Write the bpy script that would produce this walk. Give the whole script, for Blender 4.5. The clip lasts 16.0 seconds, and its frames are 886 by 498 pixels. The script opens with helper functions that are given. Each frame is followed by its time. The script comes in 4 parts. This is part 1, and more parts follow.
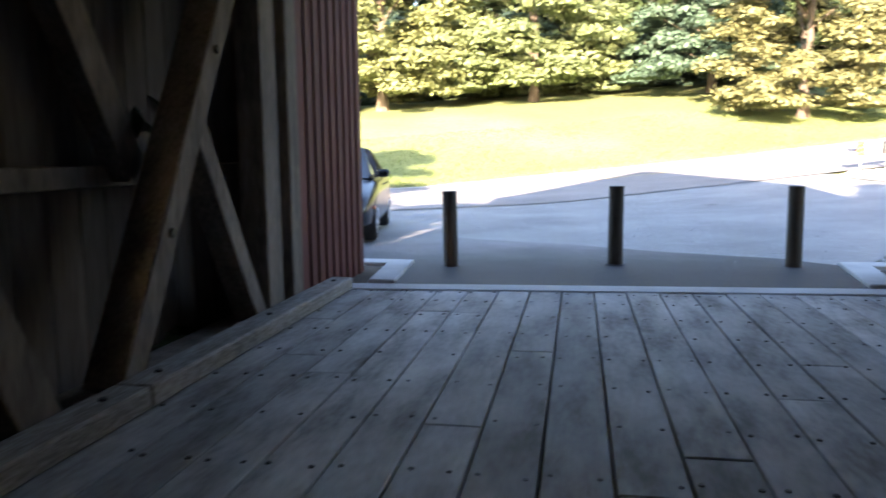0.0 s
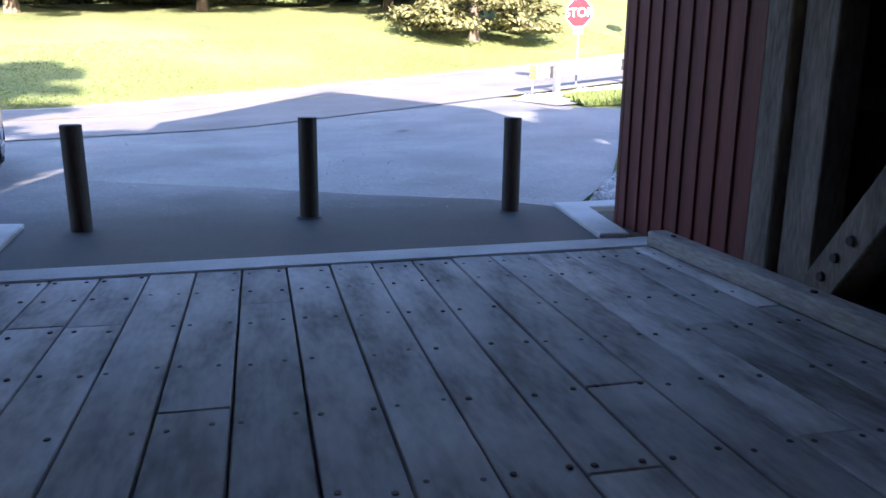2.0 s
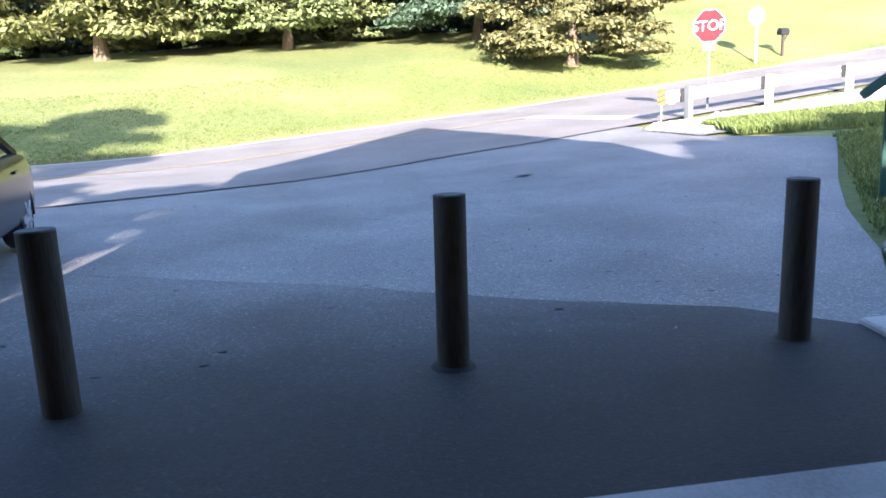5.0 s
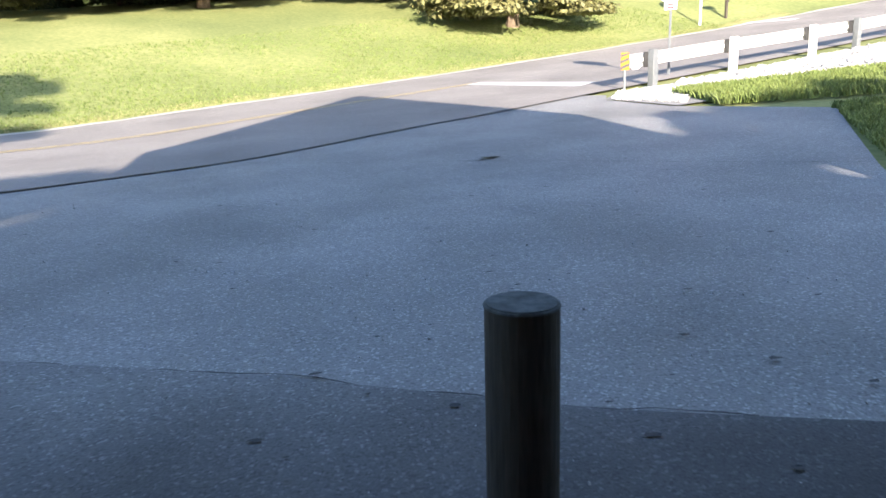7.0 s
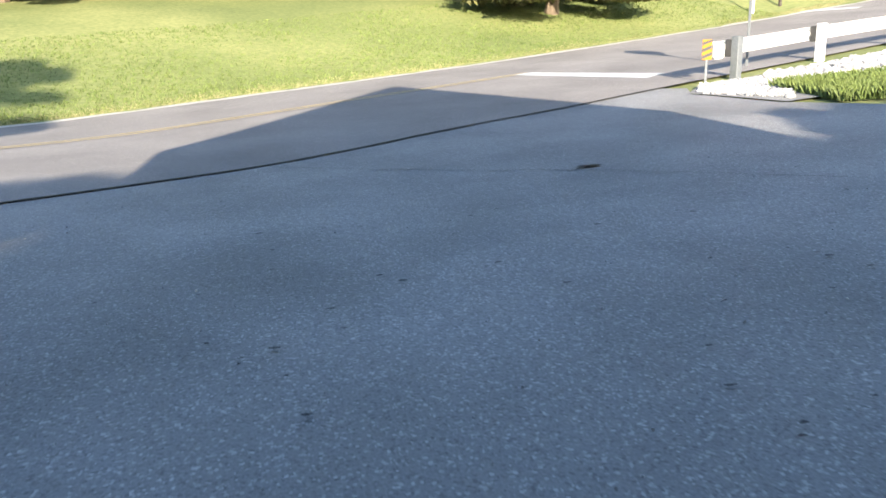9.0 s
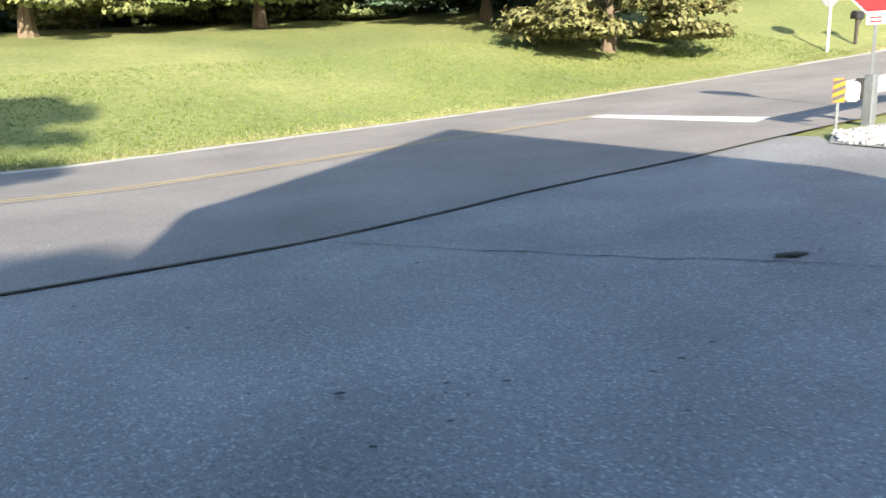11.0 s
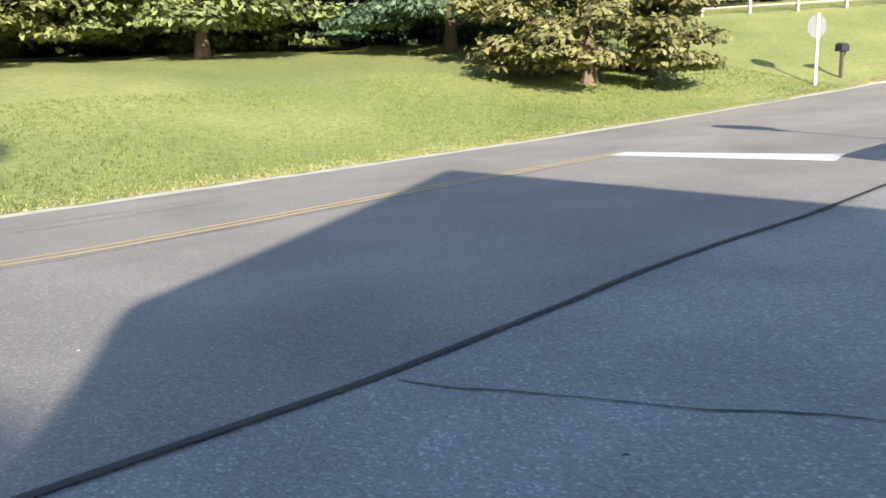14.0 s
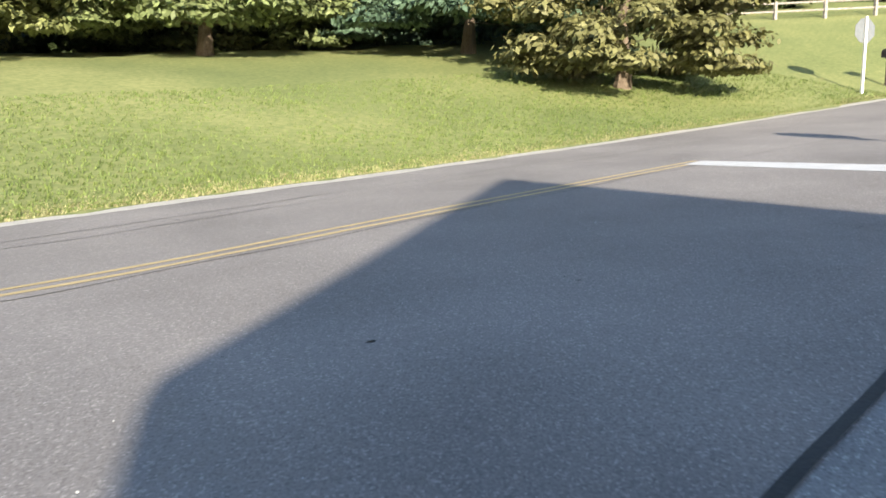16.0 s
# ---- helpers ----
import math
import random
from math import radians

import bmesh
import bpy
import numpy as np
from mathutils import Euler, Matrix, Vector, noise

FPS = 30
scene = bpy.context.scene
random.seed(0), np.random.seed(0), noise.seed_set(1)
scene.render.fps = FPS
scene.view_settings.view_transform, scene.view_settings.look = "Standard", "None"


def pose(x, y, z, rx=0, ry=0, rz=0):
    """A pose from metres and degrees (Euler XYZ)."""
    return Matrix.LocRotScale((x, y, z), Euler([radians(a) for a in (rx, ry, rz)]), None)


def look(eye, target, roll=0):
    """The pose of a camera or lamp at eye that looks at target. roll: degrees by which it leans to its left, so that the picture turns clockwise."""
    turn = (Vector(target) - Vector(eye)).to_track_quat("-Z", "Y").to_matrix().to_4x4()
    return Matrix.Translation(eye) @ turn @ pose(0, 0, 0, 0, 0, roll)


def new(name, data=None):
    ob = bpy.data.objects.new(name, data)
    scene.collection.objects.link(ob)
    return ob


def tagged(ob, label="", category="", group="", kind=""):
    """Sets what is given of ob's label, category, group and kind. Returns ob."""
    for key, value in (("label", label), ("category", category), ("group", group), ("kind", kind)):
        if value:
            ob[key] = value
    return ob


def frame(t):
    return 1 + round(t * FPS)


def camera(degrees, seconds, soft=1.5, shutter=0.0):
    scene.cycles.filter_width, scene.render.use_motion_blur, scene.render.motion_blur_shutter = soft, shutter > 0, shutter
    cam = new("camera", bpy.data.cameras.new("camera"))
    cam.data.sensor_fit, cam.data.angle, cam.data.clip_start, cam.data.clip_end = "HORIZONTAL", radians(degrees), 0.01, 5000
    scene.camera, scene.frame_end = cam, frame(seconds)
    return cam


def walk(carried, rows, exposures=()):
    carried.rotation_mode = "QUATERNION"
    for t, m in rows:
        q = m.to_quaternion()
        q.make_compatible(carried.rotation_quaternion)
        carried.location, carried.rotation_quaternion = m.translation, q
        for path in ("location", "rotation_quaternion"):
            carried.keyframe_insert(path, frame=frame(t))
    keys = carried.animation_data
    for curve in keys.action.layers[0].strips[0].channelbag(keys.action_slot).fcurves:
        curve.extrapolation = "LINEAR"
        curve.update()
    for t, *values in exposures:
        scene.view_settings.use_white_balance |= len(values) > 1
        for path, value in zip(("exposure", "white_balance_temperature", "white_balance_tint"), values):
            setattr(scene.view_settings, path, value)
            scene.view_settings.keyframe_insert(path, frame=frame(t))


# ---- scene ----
cam = camera(60.6, 16.0, shutter=0.3)
PATH = [
    (0, (0.19, 0.786, 1.283), (-0.16, 2.74, 1.039), -0.7),
    (0.5, (0.232, 1.283, 1.309), (0.263, 3.269, 1.082), -3.1),
    (1, (0.193, 1.688, 1.324), (0.562, 3.626, 0.99), -2.7),
    (1.5, (0.239, 2.247, 1.32), (0.595, 4.17, 0.903), -1.3),
    (2, (0.199, 2.736, 1.315), (0.658, 4.63, 0.862), 0.6),
    (2.5, (0.237, 3.314, 1.294), (0.572, 5.238, 0.862), -1.0),
    (3, (0.2, 3.839, 1.324), (0.417, 5.781, 0.898), -1.8),
    (3.5, (0.183, 4.352, 1.337), (0.485, 6.287, 0.926), -2.1),
    (4, (0.157, 4.913, 1.375), (0.369, 6.86, 0.966), -0.1),
    (4.2, (0.134, 5.108, 1.332), (0.353, 7.064, 0.974), -1.3),
    (6.5, (0.099, 7.525, 1.453), (0.39, 9.453, 1.009), -1.9),
    (7, (0.117, 8.153, 1.426), (0.535, 10.051, 0.953), -2.0),
    (7.5, (0.144, 8.786, 1.41), (0.598, 10.662, 0.884), -0.3),
    (8, (-0.009, 9.3, 1.41), (0.365, 11.183, 0.85), -2.2),
    (10.3, (-0.365, 12.191, 1.332), (0.035, 14.11, 0.935), -0.9),
    (10.5, (-0.425, 12.489, 1.37), (-0.006, 14.395, 0.93), -2.5),
    (11, (-0.545, 13.128, 1.411), (-0.222, 15.061, 1.013), -1.2),
    (11.5, (-0.686, 13.669, 1.355), (-0.46, 15.608, 0.919), -3.5),
    (12, (-0.801, 14.232, 1.376), (-0.549, 16.184, 1.016), -2.0),
    (12.5, (-0.965, 14.682, 1.367), (-0.637, 16.63, 1.051), -0.9),
    (13, (-1.001, 15.342, 1.405), (-0.65, 17.28, 1.058), -2.5),
    (13.5, (-1.094, 15.94, 1.401), (-0.583, 17.848, 1.088), -0.7),
    (14, (-1.177, 16.573, 1.375), (-0.69, 18.488, 1.068), -1.3),
    (14.5, (-1.405, 17.141, 1.376), (-1.151, 19.087, 0.99), -1.6),
    (15, (-1.621, 17.712, 1.307), (-1.384, 19.654, 0.893), -1.2),
    (15.5, (-1.646, 18.269, 1.333), (-1.251, 20.193, 0.953), -2.2),
    (16, (-1.678, 18.89, 1.293), (-1.168, 20.803, 1.006), -0.5),
]
EXPOSURES = [(0.0, 3.1, 6200, 20), (0.5, 2.6, 5850, 21), (1.0, 2.55, 5650, 24), (2.5, 2.55, 5350, 26), (4.0, 2.4, 5350, 23), (8.0, 1.8, 5900, 13), (12.0, 1.5, 5800, 9), (16.0, 1.25, 5800, 10)]
walk(cam, [(t, look(eye, target, roll)) for t, eye, target, roll in PATH], EXPOSURES)

# ---- light: low sun behind the bridge, clear sky ----
SUN_TAN = 0.296
SUN_DIR = Vector((0.098, 1.0, -SUN_TAN)).normalized()
world = bpy.data.worlds.new("sky")
scene.world = world
world.use_nodes = True
wn = world.node_tree.nodes
sky = wn.new("ShaderNodeTexSky")
sky.sky_type = "NISHITA"
sky.sun_disc = False
sky.sun_elevation = math.atan(SUN_TAN)
sky.sun_rotation = math.pi
world.node_tree.links.new(sky.outputs[0], wn["Background"].inputs[0])
wn["Background"].inputs[1].default_value = 0.112
sun_data = bpy.data.lights.new("sun", "SUN")
sun_data.energy = 5.0
sun_data.angle = radians(0.6)
sun_data.color = (1.0, 0.83, 0.60)
sun = new("sun", sun_data)
sun.matrix_world = look(-60 * SUN_DIR, (0, 0, 0))


# ---- materials ----
def mat(name, ramp, scale=3.0, stretch=(1, 1, 1), rough=0.8, bump=0.15, fine=40.0, metal=0.0, spread=0.0, stains=0.35, island=False, coat=0.0, grit=0.0):
    """Base colour from two scales of noise through a ramp; spread: how much each object differs."""
    m = bpy.data.materials.new(name)
    m.use_nodes = True
    nt = m.node_tree
    n, l = nt.nodes, nt.links
    bsdf = n["Principled BSDF"]
    tc = n.new("ShaderNodeTexCoord")
    mp = n.new("ShaderNodeMapping")
    mp.inputs["Scale"].default_value = stretch
    l.new(tc.outputs["Object"], mp.inputs["Vector"])
    vec = mp.outputs["Vector"]
    if spread:
        info = n.new("ShaderNodeNewGeometry" if island else "ShaderNodeObjectInfo")
        rnd = info.outputs["Random Per Island" if island else "Random"]
        off = n.new("ShaderNodeVectorMath")
        off.operation = "MULTIPLY_ADD"
        l.new(vec, off.inputs[0])
        off.inputs[1].default_value = (1, 1, 1)
        comb = n.new("ShaderNodeCombineXYZ")
        mul = n.new("ShaderNodeMath")
        mul.operation = "MULTIPLY"
        mul.inputs[1].default_value = 37.0
        l.new(rnd, mul.inputs[0])
        l.new(mul.outputs[0], comb.inputs[0])
        l.new(mul.outputs[0], comb.inputs[1])
        l.new(comb.outputs[0], off.inputs[2])
        if not island:
            vec = off.outputs[0]
    big = n.new("ShaderNodeTexNoise")
    big.inputs["Scale"].default_value = scale
    big.inputs["Detail"].default_value = 5
    l.new(vec, big.inputs["Vector"])
    small = n.new("ShaderNodeTexNoise")
    small.inputs["Scale"].default_value = fine
    small.inputs["Detail"].default_value = 4
    l.new(vec, small.inputs["Vector"])
    mix = n.new("ShaderNodeMath")
    mix.operation = "MULTIPLY_ADD"
    l.new(small.outputs["Fac"], mix.inputs[0])
    mix.inputs[1].default_value = 1 - stains
    sc = n.new("ShaderNodeMath")
    sc.operation = "MULTIPLY"
    sc.inputs[1].default_value = stains
    l.new(big.outputs["Fac"], sc.inputs[0])
    l.new(sc.outputs[0], mix.inputs[2])
    cr = n.new("ShaderNodeValToRGB")
    el = cr.color_ramp.elements
    lo, hi = 0.34, 0.66
    el[0].position, el[1].position = lo, hi
    el[0].color, el[1].color = (*ramp[0], 1), (*ramp[-1], 1)
    for i, c in enumerate(ramp[1:-1]):
        e = el.new(lo + (hi - lo) * (i + 1) / (len(ramp) - 1))
        e.color = (*c, 1)
    l.new(mix.outputs[0], cr.inputs[0])
    col = cr.outputs[0]
    if spread:
        hsv = n.new("ShaderNodeHueSaturation")
        mr = n.new("ShaderNodeMapRange")
        mr.inputs["To Min"].default_value = 1 - spread
        mr.inputs["To Max"].default_value = 1 + spread
        l.new(rnd, mr.inputs["Value"])
        l.new(mr.outputs[0], hsv.inputs["Value"])
        l.new(col, hsv.inputs["Color"])
        col = hsv.outputs[0]
    if grit:
        vo = n.new("ShaderNodeTexVoronoi")
        vo.inputs["Scale"].default_value = 75.0
        l.new(tc.outputs["Object"], vo.inputs["Vector"])
        sep = n.new("ShaderNodeSeparateColor")
        l.new(vo.outputs["Color"], sep.inputs[0])
        gr = n.new("ShaderNodeValToRGB")
        ge = gr.color_ramp.elements
        ge[0].position, ge[1].position = 0.0, 1.0
        ge[0].color = (1 - grit, 1 - grit, 1 - grit, 1)
        ge[1].color = (1 + grit * 2.2, 1 + grit * 2.2, 1 + grit * 2.2, 1)
        e = ge.new(0.25)
        e.color = (0.95, 0.95, 0.95, 1)
        e = ge.new(0.85)
        e.color = (1.0, 1.0, 1.0, 1)
        l.new(sep.outputs[0], gr.inputs[0])
        mx = n.new("ShaderNodeVectorMath")
        mx.operation = "MULTIPLY"
        l.new(col, mx.inputs[0])
        l.new(gr.outputs[0], mx.inputs[1])
        col = mx.outputs[0]
    l.new(col, bsdf.inputs["Base Color"])
    bsdf.inputs["Roughness"].default_value = rough
    bsdf.inputs["Metallic"].default_value = metal
    bsdf.inputs["Coat Weight"].default_value = coat
    if bump:
        b = n.new("ShaderNodeBump")
        b.inputs["Strength"].default_value = bump
        b.inputs["Distance"].default_value = 0.02
        l.new(mix.outputs[0], b.inputs["Height"])
        l.new(b.outputs[0], bsdf.inputs["Normal"])
    return m


def overlay_asphalt():
    """Overlay asphalt: dark by the sill, growing unevenly lighter away from it."""
    m = mat("overlay_asphalt", [(0.6, 0.6, 0.6), (0.9, 0.9, 0.9), (1.2, 1.2, 1.2)], 0.8, rough=0.66, bump=0.5, fine=80, stains=0.5, grit=0.36)
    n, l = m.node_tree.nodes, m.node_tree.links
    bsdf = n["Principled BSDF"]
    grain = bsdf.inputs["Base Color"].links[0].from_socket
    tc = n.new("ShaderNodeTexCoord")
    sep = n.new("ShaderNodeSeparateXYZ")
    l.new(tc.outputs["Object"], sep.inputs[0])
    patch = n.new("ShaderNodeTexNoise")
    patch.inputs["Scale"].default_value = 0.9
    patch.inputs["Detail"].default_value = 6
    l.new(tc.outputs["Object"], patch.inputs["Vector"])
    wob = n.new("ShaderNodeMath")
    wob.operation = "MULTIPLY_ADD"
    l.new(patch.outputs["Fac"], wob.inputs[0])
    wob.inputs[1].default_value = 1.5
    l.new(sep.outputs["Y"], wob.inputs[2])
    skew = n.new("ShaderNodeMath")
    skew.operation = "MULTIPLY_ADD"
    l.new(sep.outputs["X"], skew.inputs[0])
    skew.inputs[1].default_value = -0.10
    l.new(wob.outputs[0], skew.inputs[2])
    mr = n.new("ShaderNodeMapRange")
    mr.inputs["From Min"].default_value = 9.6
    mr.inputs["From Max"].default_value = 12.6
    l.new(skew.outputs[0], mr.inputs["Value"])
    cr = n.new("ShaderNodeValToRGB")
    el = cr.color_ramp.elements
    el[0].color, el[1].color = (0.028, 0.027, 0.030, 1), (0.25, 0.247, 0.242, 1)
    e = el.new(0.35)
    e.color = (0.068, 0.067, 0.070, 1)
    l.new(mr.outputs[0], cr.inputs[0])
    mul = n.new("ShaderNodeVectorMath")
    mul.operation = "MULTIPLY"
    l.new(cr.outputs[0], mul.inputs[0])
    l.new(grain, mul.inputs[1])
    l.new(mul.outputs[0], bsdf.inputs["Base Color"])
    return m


M_PLANK = mat("weathered_plank", [(0.16, 0.145, 0.13), (0.42, 0.395, 0.37), (0.62, 0.60, 0.57)], 1.6, (2.4, 0.7, 2.4), 0.72, 0.22, 12, spread=0.30, stains=0.76)
M_TIMBER = mat("old_timber", [(0.09, 0.07, 0.056), (0.19, 0.155, 0.125), (0.29, 0.245, 0.205)], 2.0, (3, 3, 0.5), 0.85, 0.3, 18, spread=0.2, stains=0.5)
M_KERB = mat("kerb_timber", [(0.16, 0.14, 0.12), (0.30, 0.27, 0.24), (0.42, 0.40, 0.37)], 2.0, (3, 0.5, 3), 0.8, 0.4, 18, stains=0.5)
M_BOARD = mat("raw_siding_board", [(0.06, 0.046, 0.036), (0.11, 0.086, 0.068), (0.16, 0.125, 0.10)], 2.0, (3, 3, 0.3), 0.85, 0.3, 14, spread=0.25, stains=0.5)
M_RED = mat("red_barn_paint", [(0.075, 0.015, 0.012), (0.125, 0.026, 0.021), (0.16, 0.042, 0.033)], 1.5, (3, 3, 0.4), 0.7, 0.2, 16, spread=0.12, stains=0.6)
M_ROOF = mat("roof_shingle", [(0.08, 0.07, 0.06), (0.16, 0.14, 0.12)], 3, rough=0.9, spread=0.1)
M_CONC = mat("cast_concrete", [(0.40, 0.39, 0.37), (0.54, 0.53, 0.51), (0.64, 0.63, 0.60)], 1.6, rough=0.85, bump=0.12, fine=60, stains=0.6)
M_LOT = mat("worn_asphalt", [(0.18, 0.178, 0.175), (0.27, 0.267, 0.262), (0.36, 0.352, 0.345)], 0.55, rough=0.62, bump=0.5, fine=70, stains=0.55, grit=0.36)
M_PATCH = mat("fresh_asphalt", [(0.022, 0.021, 0.023), (0.042, 0.041, 0.044), (0.075, 0.074, 0.077)], 0.8, rough=0.8, bump=0.5, fine=80, stains=0.5, grit=0.36)
M_OVERLAY = overlay_asphalt()
M_ROAD = mat("road_asphalt", [(0.19, 0.176, 0.166), (0.27, 0.25, 0.234), (0.345, 0.32, 0.30)], 0.4, rough=0.9, bump=0.35, fine=60, stains=0.5, grit=0.24)
M_TAR = mat("tar_sealant", [(0.015, 0.015, 0.016), (0.035, 0.035, 0.036)], 3, rough=0.5, bump=0.2)
M_SHOULDER = mat("pale_gravel_shoulder", [(0.42, 0.40, 0.35), (0.66, 0.63, 0.56)], 2, rough=0.9, bump=0.5, fine=30)
M_BED = mat("gravel_bed", [(0.20, 0.195, 0.18), (0.36, 0.35, 0.33)], 2, rough=0.9, bump=0.5, fine=30)
M_WHITE = mat("worn_white_road_paint", [(0.55, 0.55, 0.54), (0.80, 0.80, 0.79)], 3, rough=0.6, bump=0.1)
M_YELLOW = mat("worn_yellow_road_paint", [(0.50, 0.39, 0.19), (0.64, 0.50, 0.26)], 3, rough=0.6, bump=0.1)
M_GRASS = mat("mown_grass", [(0.12, 0.155, 0.045), (0.19, 0.22, 0.07), (0.29, 0.30, 0.11)], 0.16, rough=0.95, bump=0.8, fine=6, stains=0.55)
M_BLADE = mat("grass_blade", [(0.085, 0.13, 0.025), (0.17, 0.21, 0.052)], 2, rough=0.7, bump=0, spread=0.35, island=True)
M_DRY = mat("dry_grass_edge", [(0.20, 0.21, 0.085), (0.36, 0.33, 0.17)], 1.5, rough=0.9, bump=0.3, spread=0.3, island=True)
M_STONE = mat("limestone_rubble", [(0.26, 0.26, 0.255), (0.40, 0.395, 0.385), (0.54, 0.53, 0.51)], 4, rough=0.85, bump=0.3, spread=0.3, island=True)
M_SOIL = mat("bare_soil", [(0.06, 0.045, 0.03), (0.13, 0.10, 0.07)], 3, rough=0.95, bump=0.6)
M_BOLLARD = mat("dark_stained_post", [(0.035, 0.03, 0.024), (0.065, 0.055, 0.043), (0.10, 0.085, 0.065)], 2, (4, 4, 0.5), 0.75, 0.3, 20, stains=0.6)
M_BOLTOP = mat("bollard_end_grain", [(0.05, 0.06, 0.06), (0.10, 0.115, 0.115), (0.16, 0.18, 0.18)], 9, rough=0.75, bump=0.3, fine=35)
M_NAIL = mat("rusty_nail", [(0.02, 0.016, 0.013), (0.05, 0.035, 0.028)], 20, rough=0.6, bump=0)
M_BARK = mat("bark", [(0.10, 0.075, 0.05), (0.22, 0.17, 0.12)], 3, (3, 3, 0.6), 0.9, 0.6, 14)
M_LEAF_LIGHT = mat("yellow_green_leaf", [(0.125, 0.142, 0.042), (0.215, 0.232, 0.085)], 0.5, rough=0.65, bump=0, spread=0.35, island=True)
M_LEAF_MID = mat("green_leaf", [(0.10, 0.132, 0.042), (0.185, 0.218, 0.085)], 0.5, rough=0.65, bump=0, spread=0.35, island=True)
M_LEAF_COOL = mat("cool_green_needle", [(0.045, 0.085, 0.05), (0.095, 0.145, 0.085)], 0.5, rough=0.65, bump=0, spread=0.35, island=True)
M_LEAF_OLIVE = mat("olive_leaf", [(0.108, 0.108, 0.035), (0.19, 0.185, 0.07)], 0.5, rough=0.65, bump=0, spread=0.3, island=True)
M_LEAF_DARK = mat("deep_wood_leaf", [(0.03, 0.05, 0.012), (0.06, 0.085, 0.022)], 0.5, rough=0.7, bump=0, spread=0.35, island=True)
M_STEEL = mat("galvanised_steel", [(0.14, 0.155, 0.165), (0.21, 0.225, 0.235)], 5, rough=0.7, bump=0.05, metal=0.3)
M_RAIL = mat("white_rail_paint", [(0.66, 0.66, 0.65), (0.82, 0.82, 0.80)], 2, rough=0.5, bump=0.05)
M_BLACK = mat("black_block", [(0.02, 0.02, 0.02), (0.05, 0.05, 0.05)], 5, rough=0.6, bump=0.05)
M_SIGNRED = mat("sign_red", [(0.50, 0.02, 0.025), (0.60, 0.035, 0.04)], 2, rough=0.95, bump=0)
M_SIGNWHITE = mat("sign_white", [(0.75, 0.75, 0.74), (0.83, 0.83, 0.82)], 2, rough=0.95, bump=0)
M_AMBER = mat("marker_yellow", [(0.56, 0.19, 0.012), (0.64, 0.24, 0.02)], 2, rough=0.95, bump=0)
M_GREEN = mat("dark_green_paint", [(0.012, 0.055, 0.045), (0.025, 0.085, 0.07)], 3, rough=0.5, bump=0.05)
M_PANEL = mat("sign_panel_face", [(0.35, 0.36, 0.33), (0.55, 0.55, 0.50)], 3, rough=0.35, bump=0)
M_CAR = mat("dark_blue_car_paint", [(0.004, 0.006, 0.012), (0.007, 0.010, 0.018)], 2, rough=0.22, bump=0, coat=0.0)
M_TYRE = mat("tyre_rubber", [(0.012, 0.012, 0.012), (0.03, 0.03, 0.03)], 8, rough=0.85, bump=0.1)
M_RIM = mat("alloy_rim", [(0.45, 0.46, 0.48), (0.6, 0.6, 0.62)], 5, rough=0.3, bump=0, metal=0.9)
M_LAMP = mat("headlamp_lens", [(0.55, 0.58, 0.62), (0.75, 0.77, 0.80)], 9, rough=0.12, bump=0, metal=0.4, coat=1.0)
M_CARGLASS = mat("tinted_car_glass", [(0.02, 0.03, 0.04), (0.04, 0.055, 0.07)], 1, rough=0.04, bump=0, coat=1.0)
M_PLASTIC = mat("black_trim", [(0.015, 0.015, 0.016), (0.03, 0.03, 0.032)], 6, rough=0.6, bump=0.05)
M_ORANGE = mat("amber_reflector", [(0.6, 0.12, 0.02), (0.7, 0.18, 0.03)], 6, rough=0.3, bump=0)


# ---- mesh helpers ----
def part(name, bm, material, parent=None, label="", smooth=False):
    me = bpy.data.meshes.new(name)
    bm.to_mesh(me)
    bm.free()
    me.materials.append(material)
    if smooth:
        for p in me.polygons:
            p.use_smooth = True
    ob = new(name, me)
    if parent:
        ob.parent = parent
    if label:
        tagged(ob, label)
    return ob


def share(name, me, parent, m):
    ob = new(name, me)
    ob.parent = parent
    ob.matrix_basis = m
    return ob


def raw(name, verts, faces, material, parent=None):
    me = bpy.data.meshes.new(name)
    me.from_pydata([tuple(v) for v in verts], [], [tuple(f) for f in faces])
    me.update()
    me.materials.append(material)
    ob = new(name, me)
    if parent:
        ob.parent = parent
    return ob


def box(bm, x0, y0, z0, x1, y1, z1, bevel=0.0, m=None):
    """A box between two corners, with bevelled edges."""
    res = bmesh.ops.create_cube(bm, size=1.0)
    vs = res["verts"]
    for v in vs:
        v.co = Vector(((x0 + x1) / 2 + v.co.x * (x1 - x0), (y0 + y1) / 2 + v.co.y * (y1 - y0), (z0 + z1) / 2 + v.co.z * (z1 - z0)))
    if m is not None:
        bmesh.ops.transform(bm, matrix=m, verts=vs)
    if bevel:
        es = list({e for v in vs for e in v.link_edges})
        bmesh.ops.bevel(bm, geom=es, offset=bevel, segments=1, affect="EDGES")
    return bm


